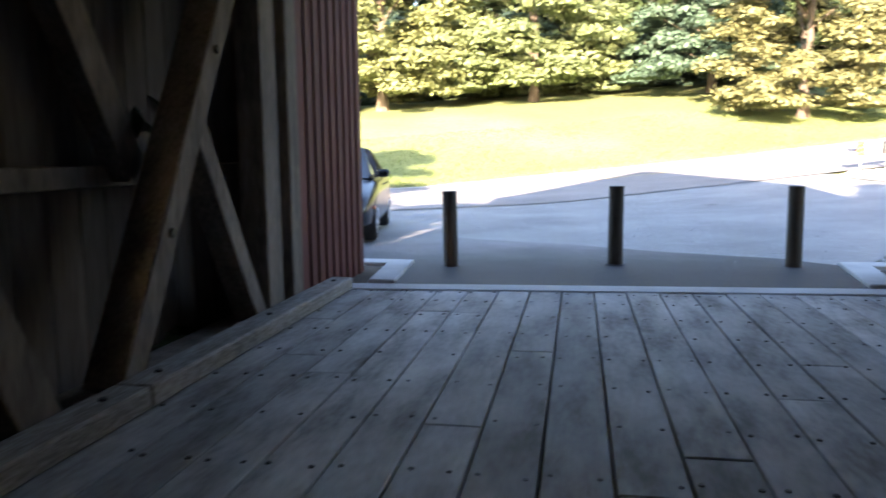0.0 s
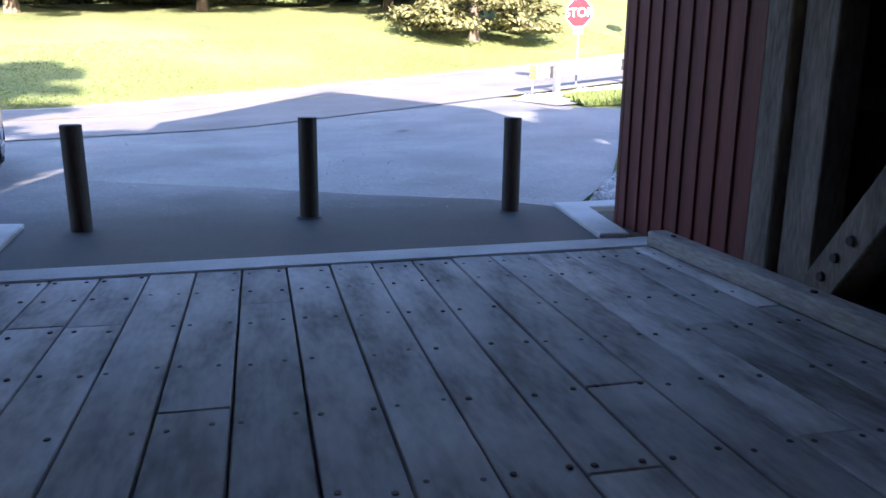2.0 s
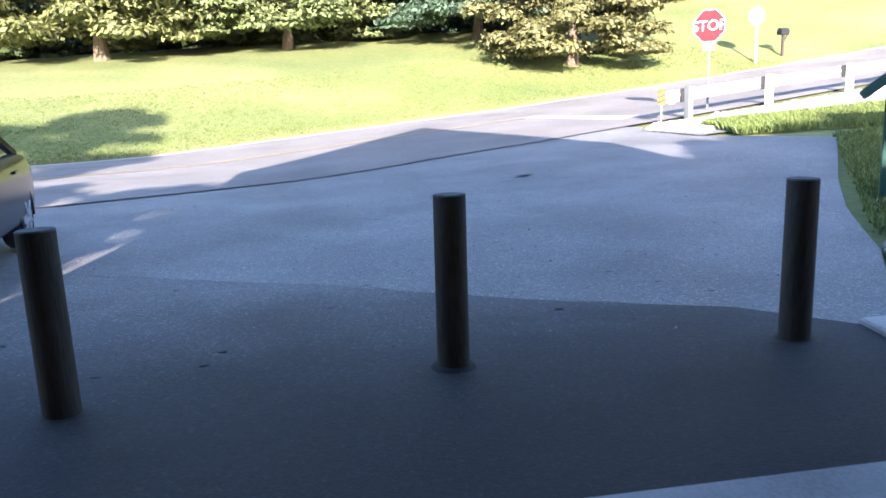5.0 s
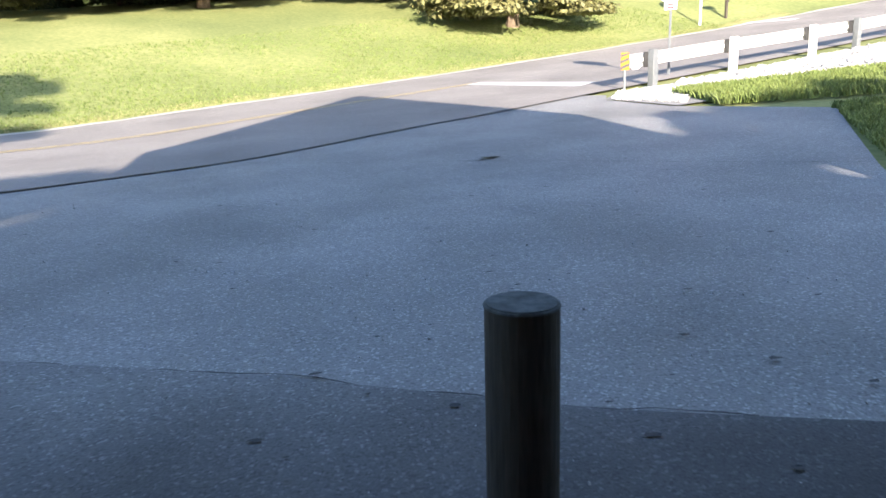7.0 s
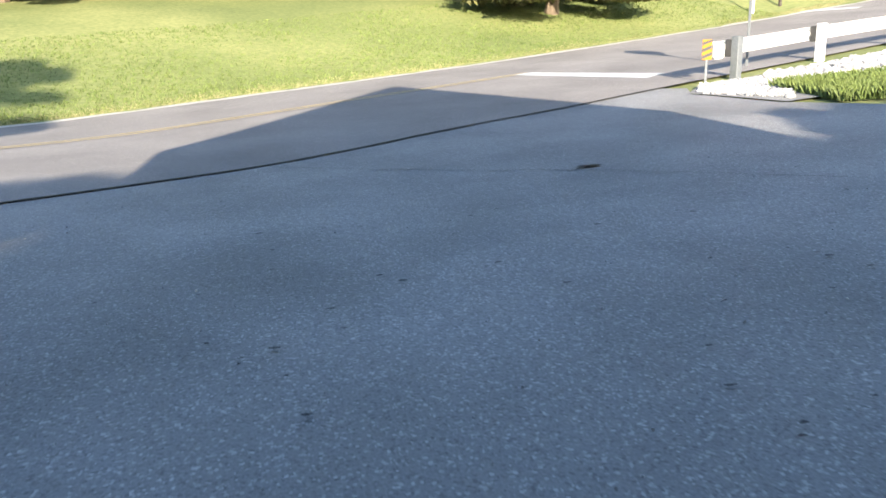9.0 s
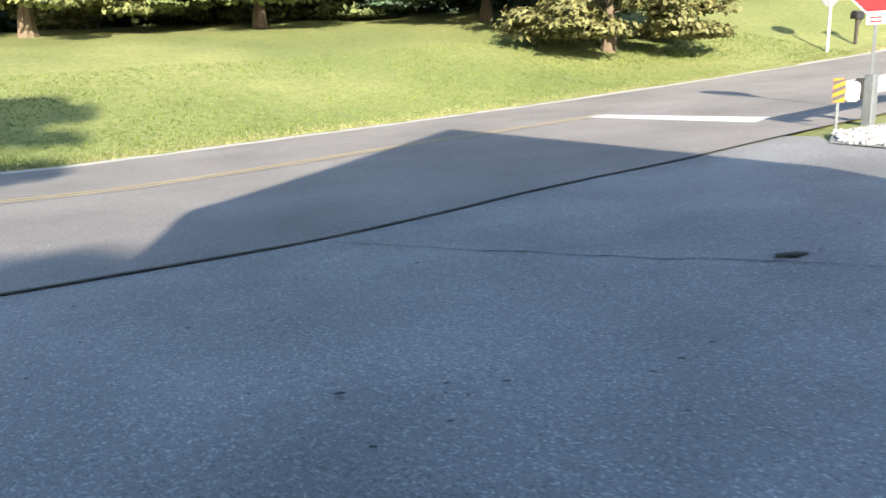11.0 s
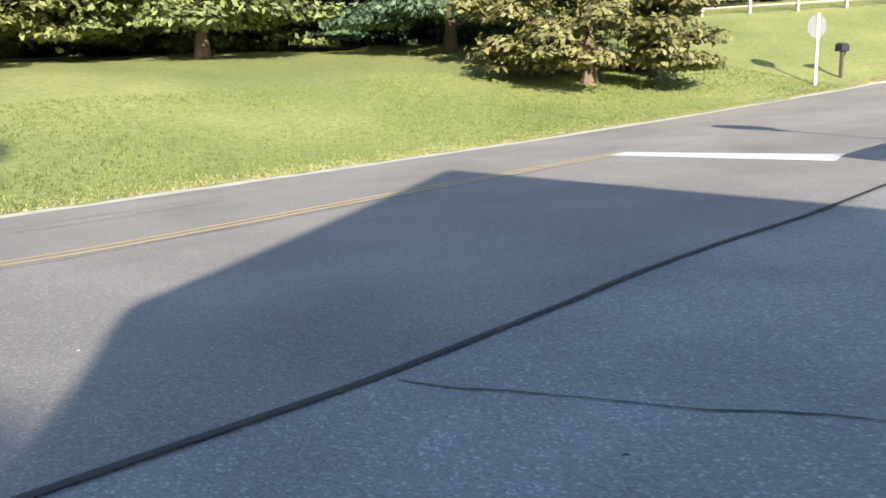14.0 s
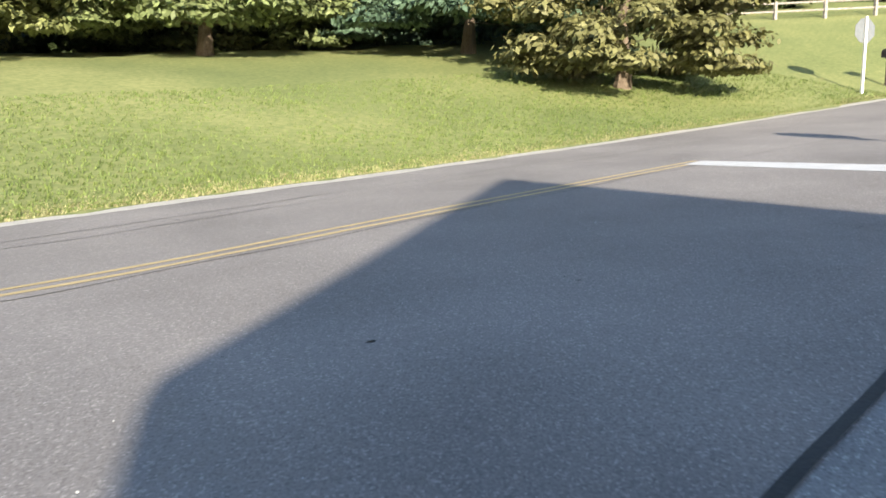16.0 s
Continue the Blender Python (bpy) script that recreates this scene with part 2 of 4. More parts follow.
def cyl(bm, p, r0, r1, h, seg=16, m=None, bevel=0.0):
    """An upright tapered cylinder with its foot at p."""
    res = bmesh.ops.create_cone(bm, cap_ends=True, segments=seg, radius1=r0, radius2=r1, depth=h)
    vs = res["verts"]
    bmesh.ops.translate(bm, verts=vs, vec=Vector(p) + Vector((0, 0, h / 2)))
    if m is not None:
        bmesh.ops.transform(bm, matrix=m, verts=vs)
    if bevel:
        es = [e for e in {e for v in vs for e in v.link_edges} if len(e.link_faces) == 2 and e.calc_face_angle() > 0.9]
        bmesh.ops.bevel(bm, geom=es, offset=bevel, segments=2, affect="EDGES")
    return bm


def beam(bm, a, b, w, d, side=(1, 0, 0), bevel=0.008):
    """A squared timber from a to b; w across, d along side."""
    a, b = Vector(a), Vector(b)
    zax = (b - a).normalized()
    xax = Vector(side)
    xax = (xax - xax.dot(zax) * zax).normalized()
    yax = zax.cross(xax)
    m = Matrix((xax, yax, zax)).transposed().to_4x4()
    m.translation = a
    return box(bm, -d / 2, -w / 2, 0, d / 2, w / 2, (b - a).length, bevel, m)


def thing(name, label, category, m=None, group="", kind=""):
    ob = tagged(new(name), label, category, group, kind)
    if m is not None:
        ob.matrix_basis = m
    return ob


# ---- lie of the land ----
def widening(s):
    """The road is slightly broader towards the west."""
    return 1 + 0.05 * max(0.0, min(1.0, (8 - s) / 8))


def lanes(x, y):
    """Along (s) and across (n) the road; n is 0 at its near edge and grows away from the bridge."""
    dx, dy = x + 0.25, y - 20.8
    s = 0.85 * dx + 0.53 * dy
    return s, (-0.53 * dx + 0.85 * dy + 0.006 * max(0, s - 2) ** 2) / widening(s)


def pave(x, y):
    s, n = lanes(x, y)
    p = 0.062 * (x + 0.25) + 0.039 * (y - 20.8) + 0.0013 * max(0, min(s, 60) - 10) ** 2
    p = min(p, 6 + 0.1 * (p - 6)) if p > 6 else p
    return 0.5 * (p + math.sqrt(p * p + 0.008))


def land(x, y):
    s, n = lanes(x, y)
    d = max(0, n - 10.8)
    z = pave(x, y) + 5.5 * (1 - math.exp(-(d / 17) ** 1.2))
    gully = max(0.0, min(1.0, (8.6 - y) / 6.0))
    return z - 2.2 * gully * gully * (3 - 2 * gully) * (1 if y > -30 else max(0, 1 - (-30 - y) / 20))


def road_point(s, n):
    """The place on the plan with the road coordinates s and n."""
    k = n * widening(s) - 0.006 * max(0, s - 2) ** 2
    return -0.25 + 0.85 * s - 0.53 * k, 20.8 + 0.53 * s + 0.85 * k


def strip(name, s0, s1, n0, n1, lift, material, step=1.0, cols=1, wobble=0.0, parent=None, bend=(0.0, 0.0)):
    """A band of paving along the road; bend draws its near and far edge towards the bridge further along."""
    rows = max(1, int((s1 - s0) / step))
    vs, fs = [], []
    for i in range(rows + 1):
        s = s0 + (s1 - s0) * i / rows
        for j in range(cols + 1):
            n = n0 + (n1 - n0) * j / cols
            if wobble and j in (0, cols):
                n += wobble * noise.noise((s * 0.9, n * 3, 0))
            k = max(0.0, min(1.0, (s - 2) / 4.5))
            n -= (bend[0] + (bend[1] - bend[0]) * j / cols) * k * k * (3 - 2 * k)
            x, y = road_point(s, n)
            vs.append((x, y, pave(x, y) + lift))
    w = cols + 1
    for i in range(rows):
        for j in range(cols):
            fs.append((i * w + j, (i + 1) * w + j, (i + 1) * w + j + 1, i * w + j + 1))
    return raw(name, vs, fs, material, parent)


def sheet(name, outline, lift, material, step=0.6, height=pave, parent=None):
    """A paved area inside a plan outline, laid over the ground."""
    bm = bmesh.new()
    f = bm.faces.new([bm.verts.new((x, y, 0)) for x, y in outline])
    xs, ys = [p[0] for p in outline], [p[1] for p in outline]
    for a, lo, hi in ((0, min(xs), max(xs)), (1, min(ys), max(ys))):
        c = lo + step
        while c < hi:
            co = [0, 0, 0]
            no = [0, 0, 0]
            co[a], no[a] = c, 1
            bmesh.ops.bisect_plane(bm, geom=bm.verts[:] + bm.edges[:] + bm.faces[:], plane_co=co, plane_no=no)
            c += step
    for v in bm.verts:
        v.co.z = height(v.co.x, v.co.y) + lift
    bmesh.ops.recalc_face_normals(bm, faces=bm.faces[:])
    if sum(f.normal.z for f in bm.faces) < 0:
        bmesh.ops.reverse_faces(bm, faces=bm.faces[:])
    return part(name, bm, material, parent)


# ---- ground ----
def spaced(near0, near1, far, step):
    c = list(np.arange(near0, near1 + 0.01, step))
    g = step
    while c[-1] < far:
        g *= 1.25
        c.append(c[-1] + g)
    g, lead = step, [c[0]]
    while lead[-1] > -far:
        g *= 1.25
        lead.append(lead[-1] - g)
    return lead[:0:-1] + c


gx, gy = spaced(-26, 40, 1500, 1.0), spaced(-6, 80, 1500, 1.0)


def lawn(x, y):
    s, n = lanes(x, y)
    soft = 0.06 * noise.noise((x * 0.35, y * 0.35, 1.0)) if n > 11 else 0
    edge = -0.05 if n < 10.9 else 0.0
    return land(x, y) + edge + soft


gv = [(x, y, lawn(x, y)) for y in gy for x in gx]
nx = len(gx)
gf = [(j * nx + i, j * nx + i + 1, (j + 1) * nx + i + 1, (j + 1) * nx + i) for j in range(len(gy) - 1) for i in range(nx - 1)]
ground = tagged(raw("ground", gv, gf, M_GRASS), "sunlit mown grass meadow rising to the woods", "ground", kind="structure")
for p in ground.data.polygons:
    p.use_smooth = True

lot_outline = [(-30, 9.2), (-4.6, 9.2), (-2.6, 8.0), (-2.0, 8.0), (2.9, 8.0), (3.25, 9.75), (4.6, 11.7), (5.6, 13.6), (6.6, 15.2), (9.25, 19.1), (7.6, 21.5), (7.2, 23.5), (7.6, 24.4)]
lot_outline += [road_point(s, 0.1) for s in (8.4, 6.0, 3.0, 0.0, -3.0, -6.0, -12.0, -30.0)]
lot = tagged(sheet("pavement", lot_outline, -0.006, M_LOT, 1.0), "worn grey asphalt apron in the bridge's shadow", "pavement", kind="structure")
road = tagged(strip("road", -60, 90, 0.0, 10.5, 0.006, M_ROAD, 0.5, 10, bend=(0.30, 0.0)), "weathered two-lane asphalt road in evening sun", "road", kind="structure")
tagged(strip("trim_tar_joint", -40, 9.6, -0.05, 0.012, 0.012, M_TAR, 0.12, 1, 0.016, bend=(0.30, 0.30)), "black tar sealant along the road joint", "joint", kind="structure")
tagged(strip("trim_shoulder", -60, 90, 10.4, 10.95, 0.010, M_SHOULDER, 0.4, 1, 0.12), "pale gravel shoulder at the road's far edge", "shoulder", kind="structure")
for off in (5.66, 5.90):
    tagged(strip("trim_centre_line", -60, 11.4, off, off + 0.09, 0.011, M_YELLOW, 0.5, 1, 0.015), "worn double yellow centre line", "road marking", kind="structure")
for off in (5.5, 8.3, 8.9):
    tagged(strip("trim_road_crack", -20, 16, off, off + 0.018, 0.010, M_TAR, 0.22, 1, 0.10), "thin tarred crack along the road", "crack", kind="structure")
bar = raw("trim_stop_bar", [(x, y, pave(x, y) + 0.012) for x, y in ((6.05, 31.0), (6.62, 31.35), (8.72, 27.5), (7.96, 26.85))], [(3, 2, 1, 0)], M_WHITE)
tagged(bar, "white painted stop bar across the lane", "road marking", kind="structure")
bar2 = raw("trim_far_bar", [(x, y, pave(x, y) + 0.014) for x, y in ((22.3, 43.0), (22.9, 43.3), (24.9, 40.7), (24.3, 40.4))], [(3, 2, 1, 0)], M_WHITE)
tagged(bar2, "far white stop bar on the road", "road marking", kind="structure")


def crack(name, pts, width, material, label):
    """A wandering crack or joint along a plan line."""
    vs, fs = [], []
    for (x0, y0), (x1, y1) in zip(pts, pts[1:]):
        k = max(2, int(math.hypot(x1 - x0, y1 - y0) / 0.12))
        for i in range(k):
            t = i / k
            x, y = x0 + (x1 - x0) * t, y0 + (y1 - y0) * t
            w = 0.06 * noise.noise((x * 2.1, y * 2.1, 0)) + 0.025 * noise.noise((x * 9, y * 9, 3))
            h = width * (0.35 + 0.9 * abs(noise.noise((x * 3, y * 3, 7))))
            vs += [(x + w * 0.5, y + w - h, pave(x, y) + 0.004), (x + w * 0.5, y + w + h, pave(x, y) + 0.004)]
    for i in range(len(vs) // 2 - 1):
        fs.append((2 * i, 2 * i + 2, 2 * i + 3, 2 * i + 1))
    return tagged(raw(name, vs, fs, material), label, "crack", kind="structure")


crack("trim_apron_joint", [(-0.45, 20.5), (0.35, 19.92), (1.48, 19.14), (3.05, 18.2), (3.87, 17.5), (5.45, 16.15), (6.65, 15.2)], 0.016, M_TAR, "open joint across the apron")
crack("trim_overlay_edge", [(-2.4, 12.75), (-1.35, 12.27), (-0.61, 11.93), (0.08, 11.6), (0.9, 11.12), (1.43, 10.8), (2.05, 10.54)], 0.012, M_TAR, "edge of the darker asphalt overlay")
tagged(sheet("pavement_overlay", [(-1.7, 8.1), (2.9, 8.22), (3.08, 9.8), (2.55, 10.35), (2.05, 10.56), (1.43, 10.82), (0.9, 11.12), (0.08, 11.6), (-0.61, 11.93), (-1.35, 12.27), (-2.4, 12.7), (-3.8, 12.9), (-5.0, 11.5), (-4.2, 9.95), (-1.78, 9.7)], 0.005, M_OVERLAY, 0.5), "dark asphalt overlay round the bollards, lighter away from the sill", "pavement", kind="structure")
for pts in ([(3.0, 24.2), (6.1, 26.1)], [(9.9, 33.0), (11.0, 30.6)], [(15.4, 39.9), (16.6, 33.2)], [(10.9, 32.9), (10.7, 27.8)]):
    crack("trim_road_seam", pts, 0.03, M_TAR, "tarred seam across the road")

# ---- concrete sill and wing kerbs ----
def deck_end(x):
    """Where the planks stop: the portal stands slightly askew to the deck."""
    return 7.88 + 0.04 * x


sill = tagged(new("concrete_sill"), "pale concrete sill at the bridge portal", "sill", kind="structure")
bm = box(bmesh.new(), -2.7, 0.0, -0.6, 3.8, 0.315, 0.012, 0.012)
for v in bm.verts:
    v.co.y += deck_end(v.co.x)
part("sill_beam", bm, M_CONC, sill)
for sx, side, x0, x1 in ((-1, "left", -1.63, -1.75), (1, "right", 2.86, 3.06)):
    bm = bmesh.new()
    w = 0.27
    a, b = Vector((x0, deck_end(x0) + 0.318, 0)), Vector((x1, 9.62 if sx < 0 else 9.84, 0))
    inn = [a, b]
    quad = [(a.x, a.y), (b.x, b.y), (b.x + sx * 2.6, b.y + 0.2), (b.x + sx * 2.6, b.y - 0.12), (b.x + sx * w, b.y - 0.28), (a.x + sx * w, a.y)]
    top = [bm.verts.new((x, y, 0.05)) for x, y in quad]
    bot = [bm.verts.new((x, y, -0.5)) for x, y in quad]
    bm.faces.new(top)
    bm.faces.new(bot[::-1])
    for i in range(6):
        bm.faces.new((top[i], bot[i], bot[(i + 1) % 6], top[(i + 1) % 6]))
    bmesh.ops.recalc_face_normals(bm, faces=bm.faces[:])
    bmesh.ops.bevel(bm, geom=[e for e in bm.edges if all(v.co.z > 0 for v in e.verts)], offset=0.012, segments=1, affect="EDGES")
    part("wing_kerb", bm, M_CONC, sill)
    tagged(sheet("ground_recess", [(x0 + sx * 0.3, 8.1), (x1 + sx * 0.2, 9.5), (x1 + sx * 3.0, 9.6), (x1 + sx * 3.0, 7.0), (x0 + sx * 0.6, 7.0)], 0.006, M_SOIL, 0.5, lambda x, y: 0.0), "bare soil in the recess behind the kerb", "soil", kind="structure")

# ---- covered bridge ----
WL, WR, YB, PORT = -2.18, 3.30, -36.0, 8.9   # inner faces of the walls, far end, portal
RIDGE_X, EAVE, RIDGE = 0.56, 4.16, 7.18

floor = tagged(new("floor"), "weathered grey timber plank bridge deck", "floor", kind="structure")
rng = random.Random(5)
PW = 0.2945
nails = bmesh.new()
for i in range(19):
    x0 = 0.048 + (i - 8) * PW
    x1 = x0 + PW
    if x1 < WL + 0.05 or x0 > WR - 0.02:
        continue
    x0, x1 = max(x0, WL + 0.02), min(x1, WR - 0.02)
    y = deck_end((x0 + x1) / 2) - 0.008
    first_len = {8: 0.80, 13: 2.38, 12: 3.05, 4: 0.95, 5: 1.0, 6: 3.62, 7: 2.2, 15: 3.0, 9: 4.3, 10: 3.9, 11: 4.6, 14: 3.6}.get(i, rng.uniform(1.2, 4.4))
    while y > YB:
        ln = first_len if y > 7.72 else rng.uniform(2.8, 4.9)
        y0 = max(YB, y - ln)
        gap = 0.0065
        bm = box(bmesh.new(), x0 + gap, y0 + 0.004, -0.07, x1 - gap, y - 0.003, rng.uniform(-0.004, 0.003), 0.005)
        part("plank", bm, M_PLANK, floor)
        y = y0
    j = 7.78
    while j > -1.5:
        for nx_ in (x0 + 0.055, x1 - 0.055):
            if rng.random() < 0.86:
                cyl(nails, (nx_ + rng.uniform(-0.02, 0.02), j + rng.uniform(-0.03, 0.03), -0.002), 0.014, 0.012, 0.0065, 6)
        j -= 0.61 if j < 7.6 else 0.42
tagged(part("nail_heads", nails, M_NAIL, floor), "dark rusty nail heads in the planks", kind="stuff")
part("subfloor", box(bmesh.new(), -2.9, YB, -0.4, 4.0, 7.76, -0.075), M_TIMBER, floor)

for sx, wx, kx in ((-1, WL, WL + 0.22), (1, WR, WR - 0.17)):
    lo, hi = sorted((kx, wx))
    kerb = thing("kerb_timber", "weathered squared timber kerb along the deck edge", "kerb")
    y = 7.80 if sx < 0 else 8.03
    for k, ln in enumerate((3.55, 4.2, 4.2, 4.2, 4.2, 4.2, 4.2, 4.2, 4.2)):
        lift = 0.125
        bm = box(bmesh.new(), lo, max(YB, y - ln) + 0.01, 0.004, hi - 0.002, y, lift, 0.014)
        part("timber", bm, M_KERB, kerb)
        for b in range(3):
            yb = y - 0.25 - b * (ln - 0.5) / 2
            part("bolt", cyl(bmesh.new(), ((lo + hi) / 2, yb, lift - 0.001), 0.022, 0.02, 0.014, 8), M_NAIL, kerb)
        y -= ln

for sx, wx, nm in ((-1, WL, "wall_west"), (1, WR, "wall_east")):
    wall = tagged(new(nm), "covered bridge side wall with red boards at the portal", "wall", kind="structure")
    # red board-and-batten lining next to the portal
    yb, k = 7.04, 0
    while yb < PORT - 0.02:
        w = min(0.215, PORT - yb)
        part("board", box(bmesh.new(), *sorted((wx, wx + sx * 0.025))[:1], yb, -0.12, max(wx, wx + sx * 0.025), yb + w - 0.006, 4.2, 0.003), M_RED, wall)
        if k:
            part("batten", box(bmesh.new(), min(wx - sx * 0.02, wx - sx * 0.001), yb - 0.026, -0.05, max(wx - sx * 0.02, wx - sx * 0.001), yb + 0.022, 4.2, 0.003), M_RED, wall)
        yb += w
        k += 1
    part("portal_stud", box(bmesh.new(), *sorted((wx - sx * 0.01, wx + sx * 0.16))[:1], 6.80, 0.0, max(wx - sx * 0.01, wx + sx * 0.16), 7.03, 4.2, 0.01), M_TIMBER, wall, "pale weathered stud")
    part("sheathing", box(bmesh.new(), min(wx + sx * 0.03, wx + sx * 0.16), 7.04, -0.3, max(wx + sx * 0.03, wx + sx * 0.16), PORT, 4.2), M_BOARD, wall)
    # outer siding, seen from inside between the truss timbers
    ox = wx + sx * 0.55
    yb = YB
    while yb < 7.0:
        w = rng.uniform(0.24, 0.30)
        part("siding_board", box(bmesh.new(), min(ox, ox + sx * 0.025), yb, -0.6, max(ox, ox + sx * 0.025), min(yb + w - 0.004, 7.03), 4.3, 0.003), M_BOARD, wall)
        yb += w
    part("outer_skin", box(bmesh.new(), min(ox + sx * 0.03, ox + sx * 0.06), YB, -0.6, max(ox + sx * 0.03, ox + sx * 0.06), PORT, 4.4), M_RED, wall)
    for z in (1.12, 2.9):
        part("nailing_rail", box(bmesh.new(), min(ox - sx * 0.12, ox - sx * 0.005), YB, z, max(ox - sx * 0.12, ox - sx * 0.005), 7.0, z + 0.13, 0.008), M_TIMBER, wall)
    part("bottom_chord", box(bmesh.new(), min(wx + sx * 0.005, ox - sx * 0.14), YB, -0.35, max(wx + sx * 0.005, ox - sx * 0.14), 7.03, 0.02, 0.01), M_TIMBER, wall)
    part("top_chord", box(bmesh.new(), min(wx + sx * 0.10, ox), YB, 3.75, max(wx + sx * 0.10, ox), 8.5, 4.05, 0.01), M_TIMBER, wall)

# truss timbers
def truss(name, a, b, w, d, label):
    return tagged(part(name, beam(bmesh.new(), a, b, w, d), M_TIMBER), label, "timber")


def bolts(parent_ob, places, sx):
    for p in places:
        bm = cyl(bmesh.new(), (0, 0, 0), 0.032, 0.026, 0.02, 8, pose(*p, 0, 90 if sx > 0 else -90, 0))
        part("bolt", bm, M_NAIL, parent_ob, "dark iron bolt head")


xl, xr = WL - 0.12, WR + 0.12
b1 = truss("truss_brace", (xl, 4.40, 0.02), (xl, 6.62, 3.75), 0.19, 0.24, "heavy weathered diagonal truss brace with bolts")
bolts(b1, [(WL + 0.001, 5.58, 2.0), (WL + 0.001, 4.90, 0.85)], 1)
truss("truss_brace", (xl - 0.03, 6.30, 0.02), (xl - 0.03, 5.42, 1.50), 0.17, 0.20, "shorter diagonal brace meeting the main brace")
truss("truss_brace", (xl - 0.02, 3.80, 0.02), (xl - 0.02, 2.2, 3.2), 0.26, 0.22, "dark diagonal truss brace")
truss("truss_brace", (xl - 0.27, 5.1, 1.2), (xl - 0.27, 3.6, 3.75), 0.22, 0.16, "dark diagonal counter brace behind the main brace")
truss("truss_post", (xl - 0.03, 6.55, 0.02), (xl - 0.03, 6.55, 3.75), 0.30, 0.22, "dark upright truss post beside the portal")
b2 = truss("truss_brace", (xr, 6.42, 0.02), (xr, 3.92, 3.7), 0.22, 0.24, "heavy weathered diagonal truss brace with bolts")
bolts(b2, [(WR - 0.001, 6.31, 0.20), (WR - 0.001, 6.22, 0.33), (WR - 0.001, 6.12, 0.45)], -1)
truss("truss_post", (xr + 0.03, 6.62, 0.02), (xr + 0.03, 6.62, 3.75), 0.28, 0.20, "dark upright truss post beside the portal")
truss("truss_brace", (xr + 0.25, 4.6, 0.02), (xr + 0.25, 5.9, 2.4), 0.22, 0.16, "dark diagonal counter brace behind the main brace")
for k in range(12):
    y0 = 1.6 - k * 3.0
    for xx in (xl, xr):
        truss("truss_post", (xx, y0 - 0.4, 0.02), (xx, y0 - 0.4, 3.75), 0.28, 0.22, "dark upright truss post in the bridge")
        if k:
            truss("truss_brace", (xx, y0, 0.02), (xx, y0 + 2.2, 3.7), 0.26, 0.22, "dark diagonal truss brace in the bridge")

# portal gable and roof
gable = tagged(new("wall_portal"), "red boarded gable over the bridge portal", "wall", kind="structure")
bm = bmesh.new()
prof = [(WL - 0.61, 3.70), (WR + 0.61, 3.70), (WR + 0.61, 4.35), (RIDGE_X, RIDGE - 0.12), (WL - 0.61, 4.35)]
fr, bk = [bm.verts.new((x, PORT, z)) for x, z in prof], [bm.verts.new((x, PORT - 0.08, z)) for x, z in prof]
bm.faces.new(fr), bm.faces.new(bk[::-1])
for i in range(5):
    bm.faces.new((fr[i], bk[i], bk[(i + 1) % 5], fr[(i + 1) % 5]))
bmesh.ops.recalc_face_normals(bm, faces=bm.faces[:])
part("gable_boards", bm, M_RED, gable)
for sx, wx in ((-1, WL), (1, WR)):
    x0, x1 = sorted((wx, wx + sx * 0.60))
    part("portal_return", box(bmesh.new(), x0, PORT + 0.002, -0.2, x1, PORT + 0.06, 3.7, 0.004), M_RED, gable)
roof = tagged(new("roof"), "shingled gable roof of the covered bridge", "roof", kind="structure")
for sx in (-1, 1):
    ex = RIDGE_X + sx * 4.07
    bm = bmesh.new()
    q = [(RIDGE_X, RIDGE), (ex, EAVE), (ex, EAVE - 0.14), (RIDGE_X, RIDGE - 0.16)]
    a, b = [bm.verts.new((x, YB, z)) for x, z in q], [bm.verts.new((x, 9.15, z)) for x, z in q]
    bm.faces.new(a), bm.faces.new(b[::-1])
    for i in range(4):
        bm.faces.new((a[i], b[i], b[(i + 1) % 4], a[(i + 1) % 4]))
    bmesh.ops.recalc_face_normals(bm, faces=bm.faces[:])
    part("roof_slope", bm, M_ROOF, roof)


# ---- bollards ----
def bollard(m, label):
    ob = thing("bollard", label, "bollard", m, "bollards across the bridge entrance")
    bm = cyl(bmesh.new(), (0, 0, -0.2), 0.086, 0.084, 1.10, 28)
    for e in bm.verts:
        f = 1 + 0.025 * noise.noise((e.co.x * 8, e.co.y * 8, e.co.z * 2))
        e.co.x *= f
        e.co.y *= f
    part("post", bm, M_BOLLARD, ob, smooth=False)
    bm = cyl(bmesh.new(), (0, 0, 0.896), 0.0875, 0.083, 0.012, 28, bevel=0.004)
    part("end_grain_top", bm, M_BOLTOP, ob, "grey weathered end grain")
    bm = cyl(bmesh.new(), (0, 0, -0.02), 0.15, 0.10, 0.035, 20)
    part("asphalt_collar", bm, M_PATCH, ob, "dark asphalt collar")
    return ob


bollard(pose(-1.265, 9.43, -0.03, 0.3, -0.6, 0), "dark stained round timber bollard leaning slightly")
bollard(pose(0.615, 9.655, 0.01, 0, 0.5, 40), "dark stained round timber bollard in the middle of the entrance")
bollard(pose(2.555, 9.69, 0, 0, -0.3, 80), "dark stained round timber bollard by the green panel side")


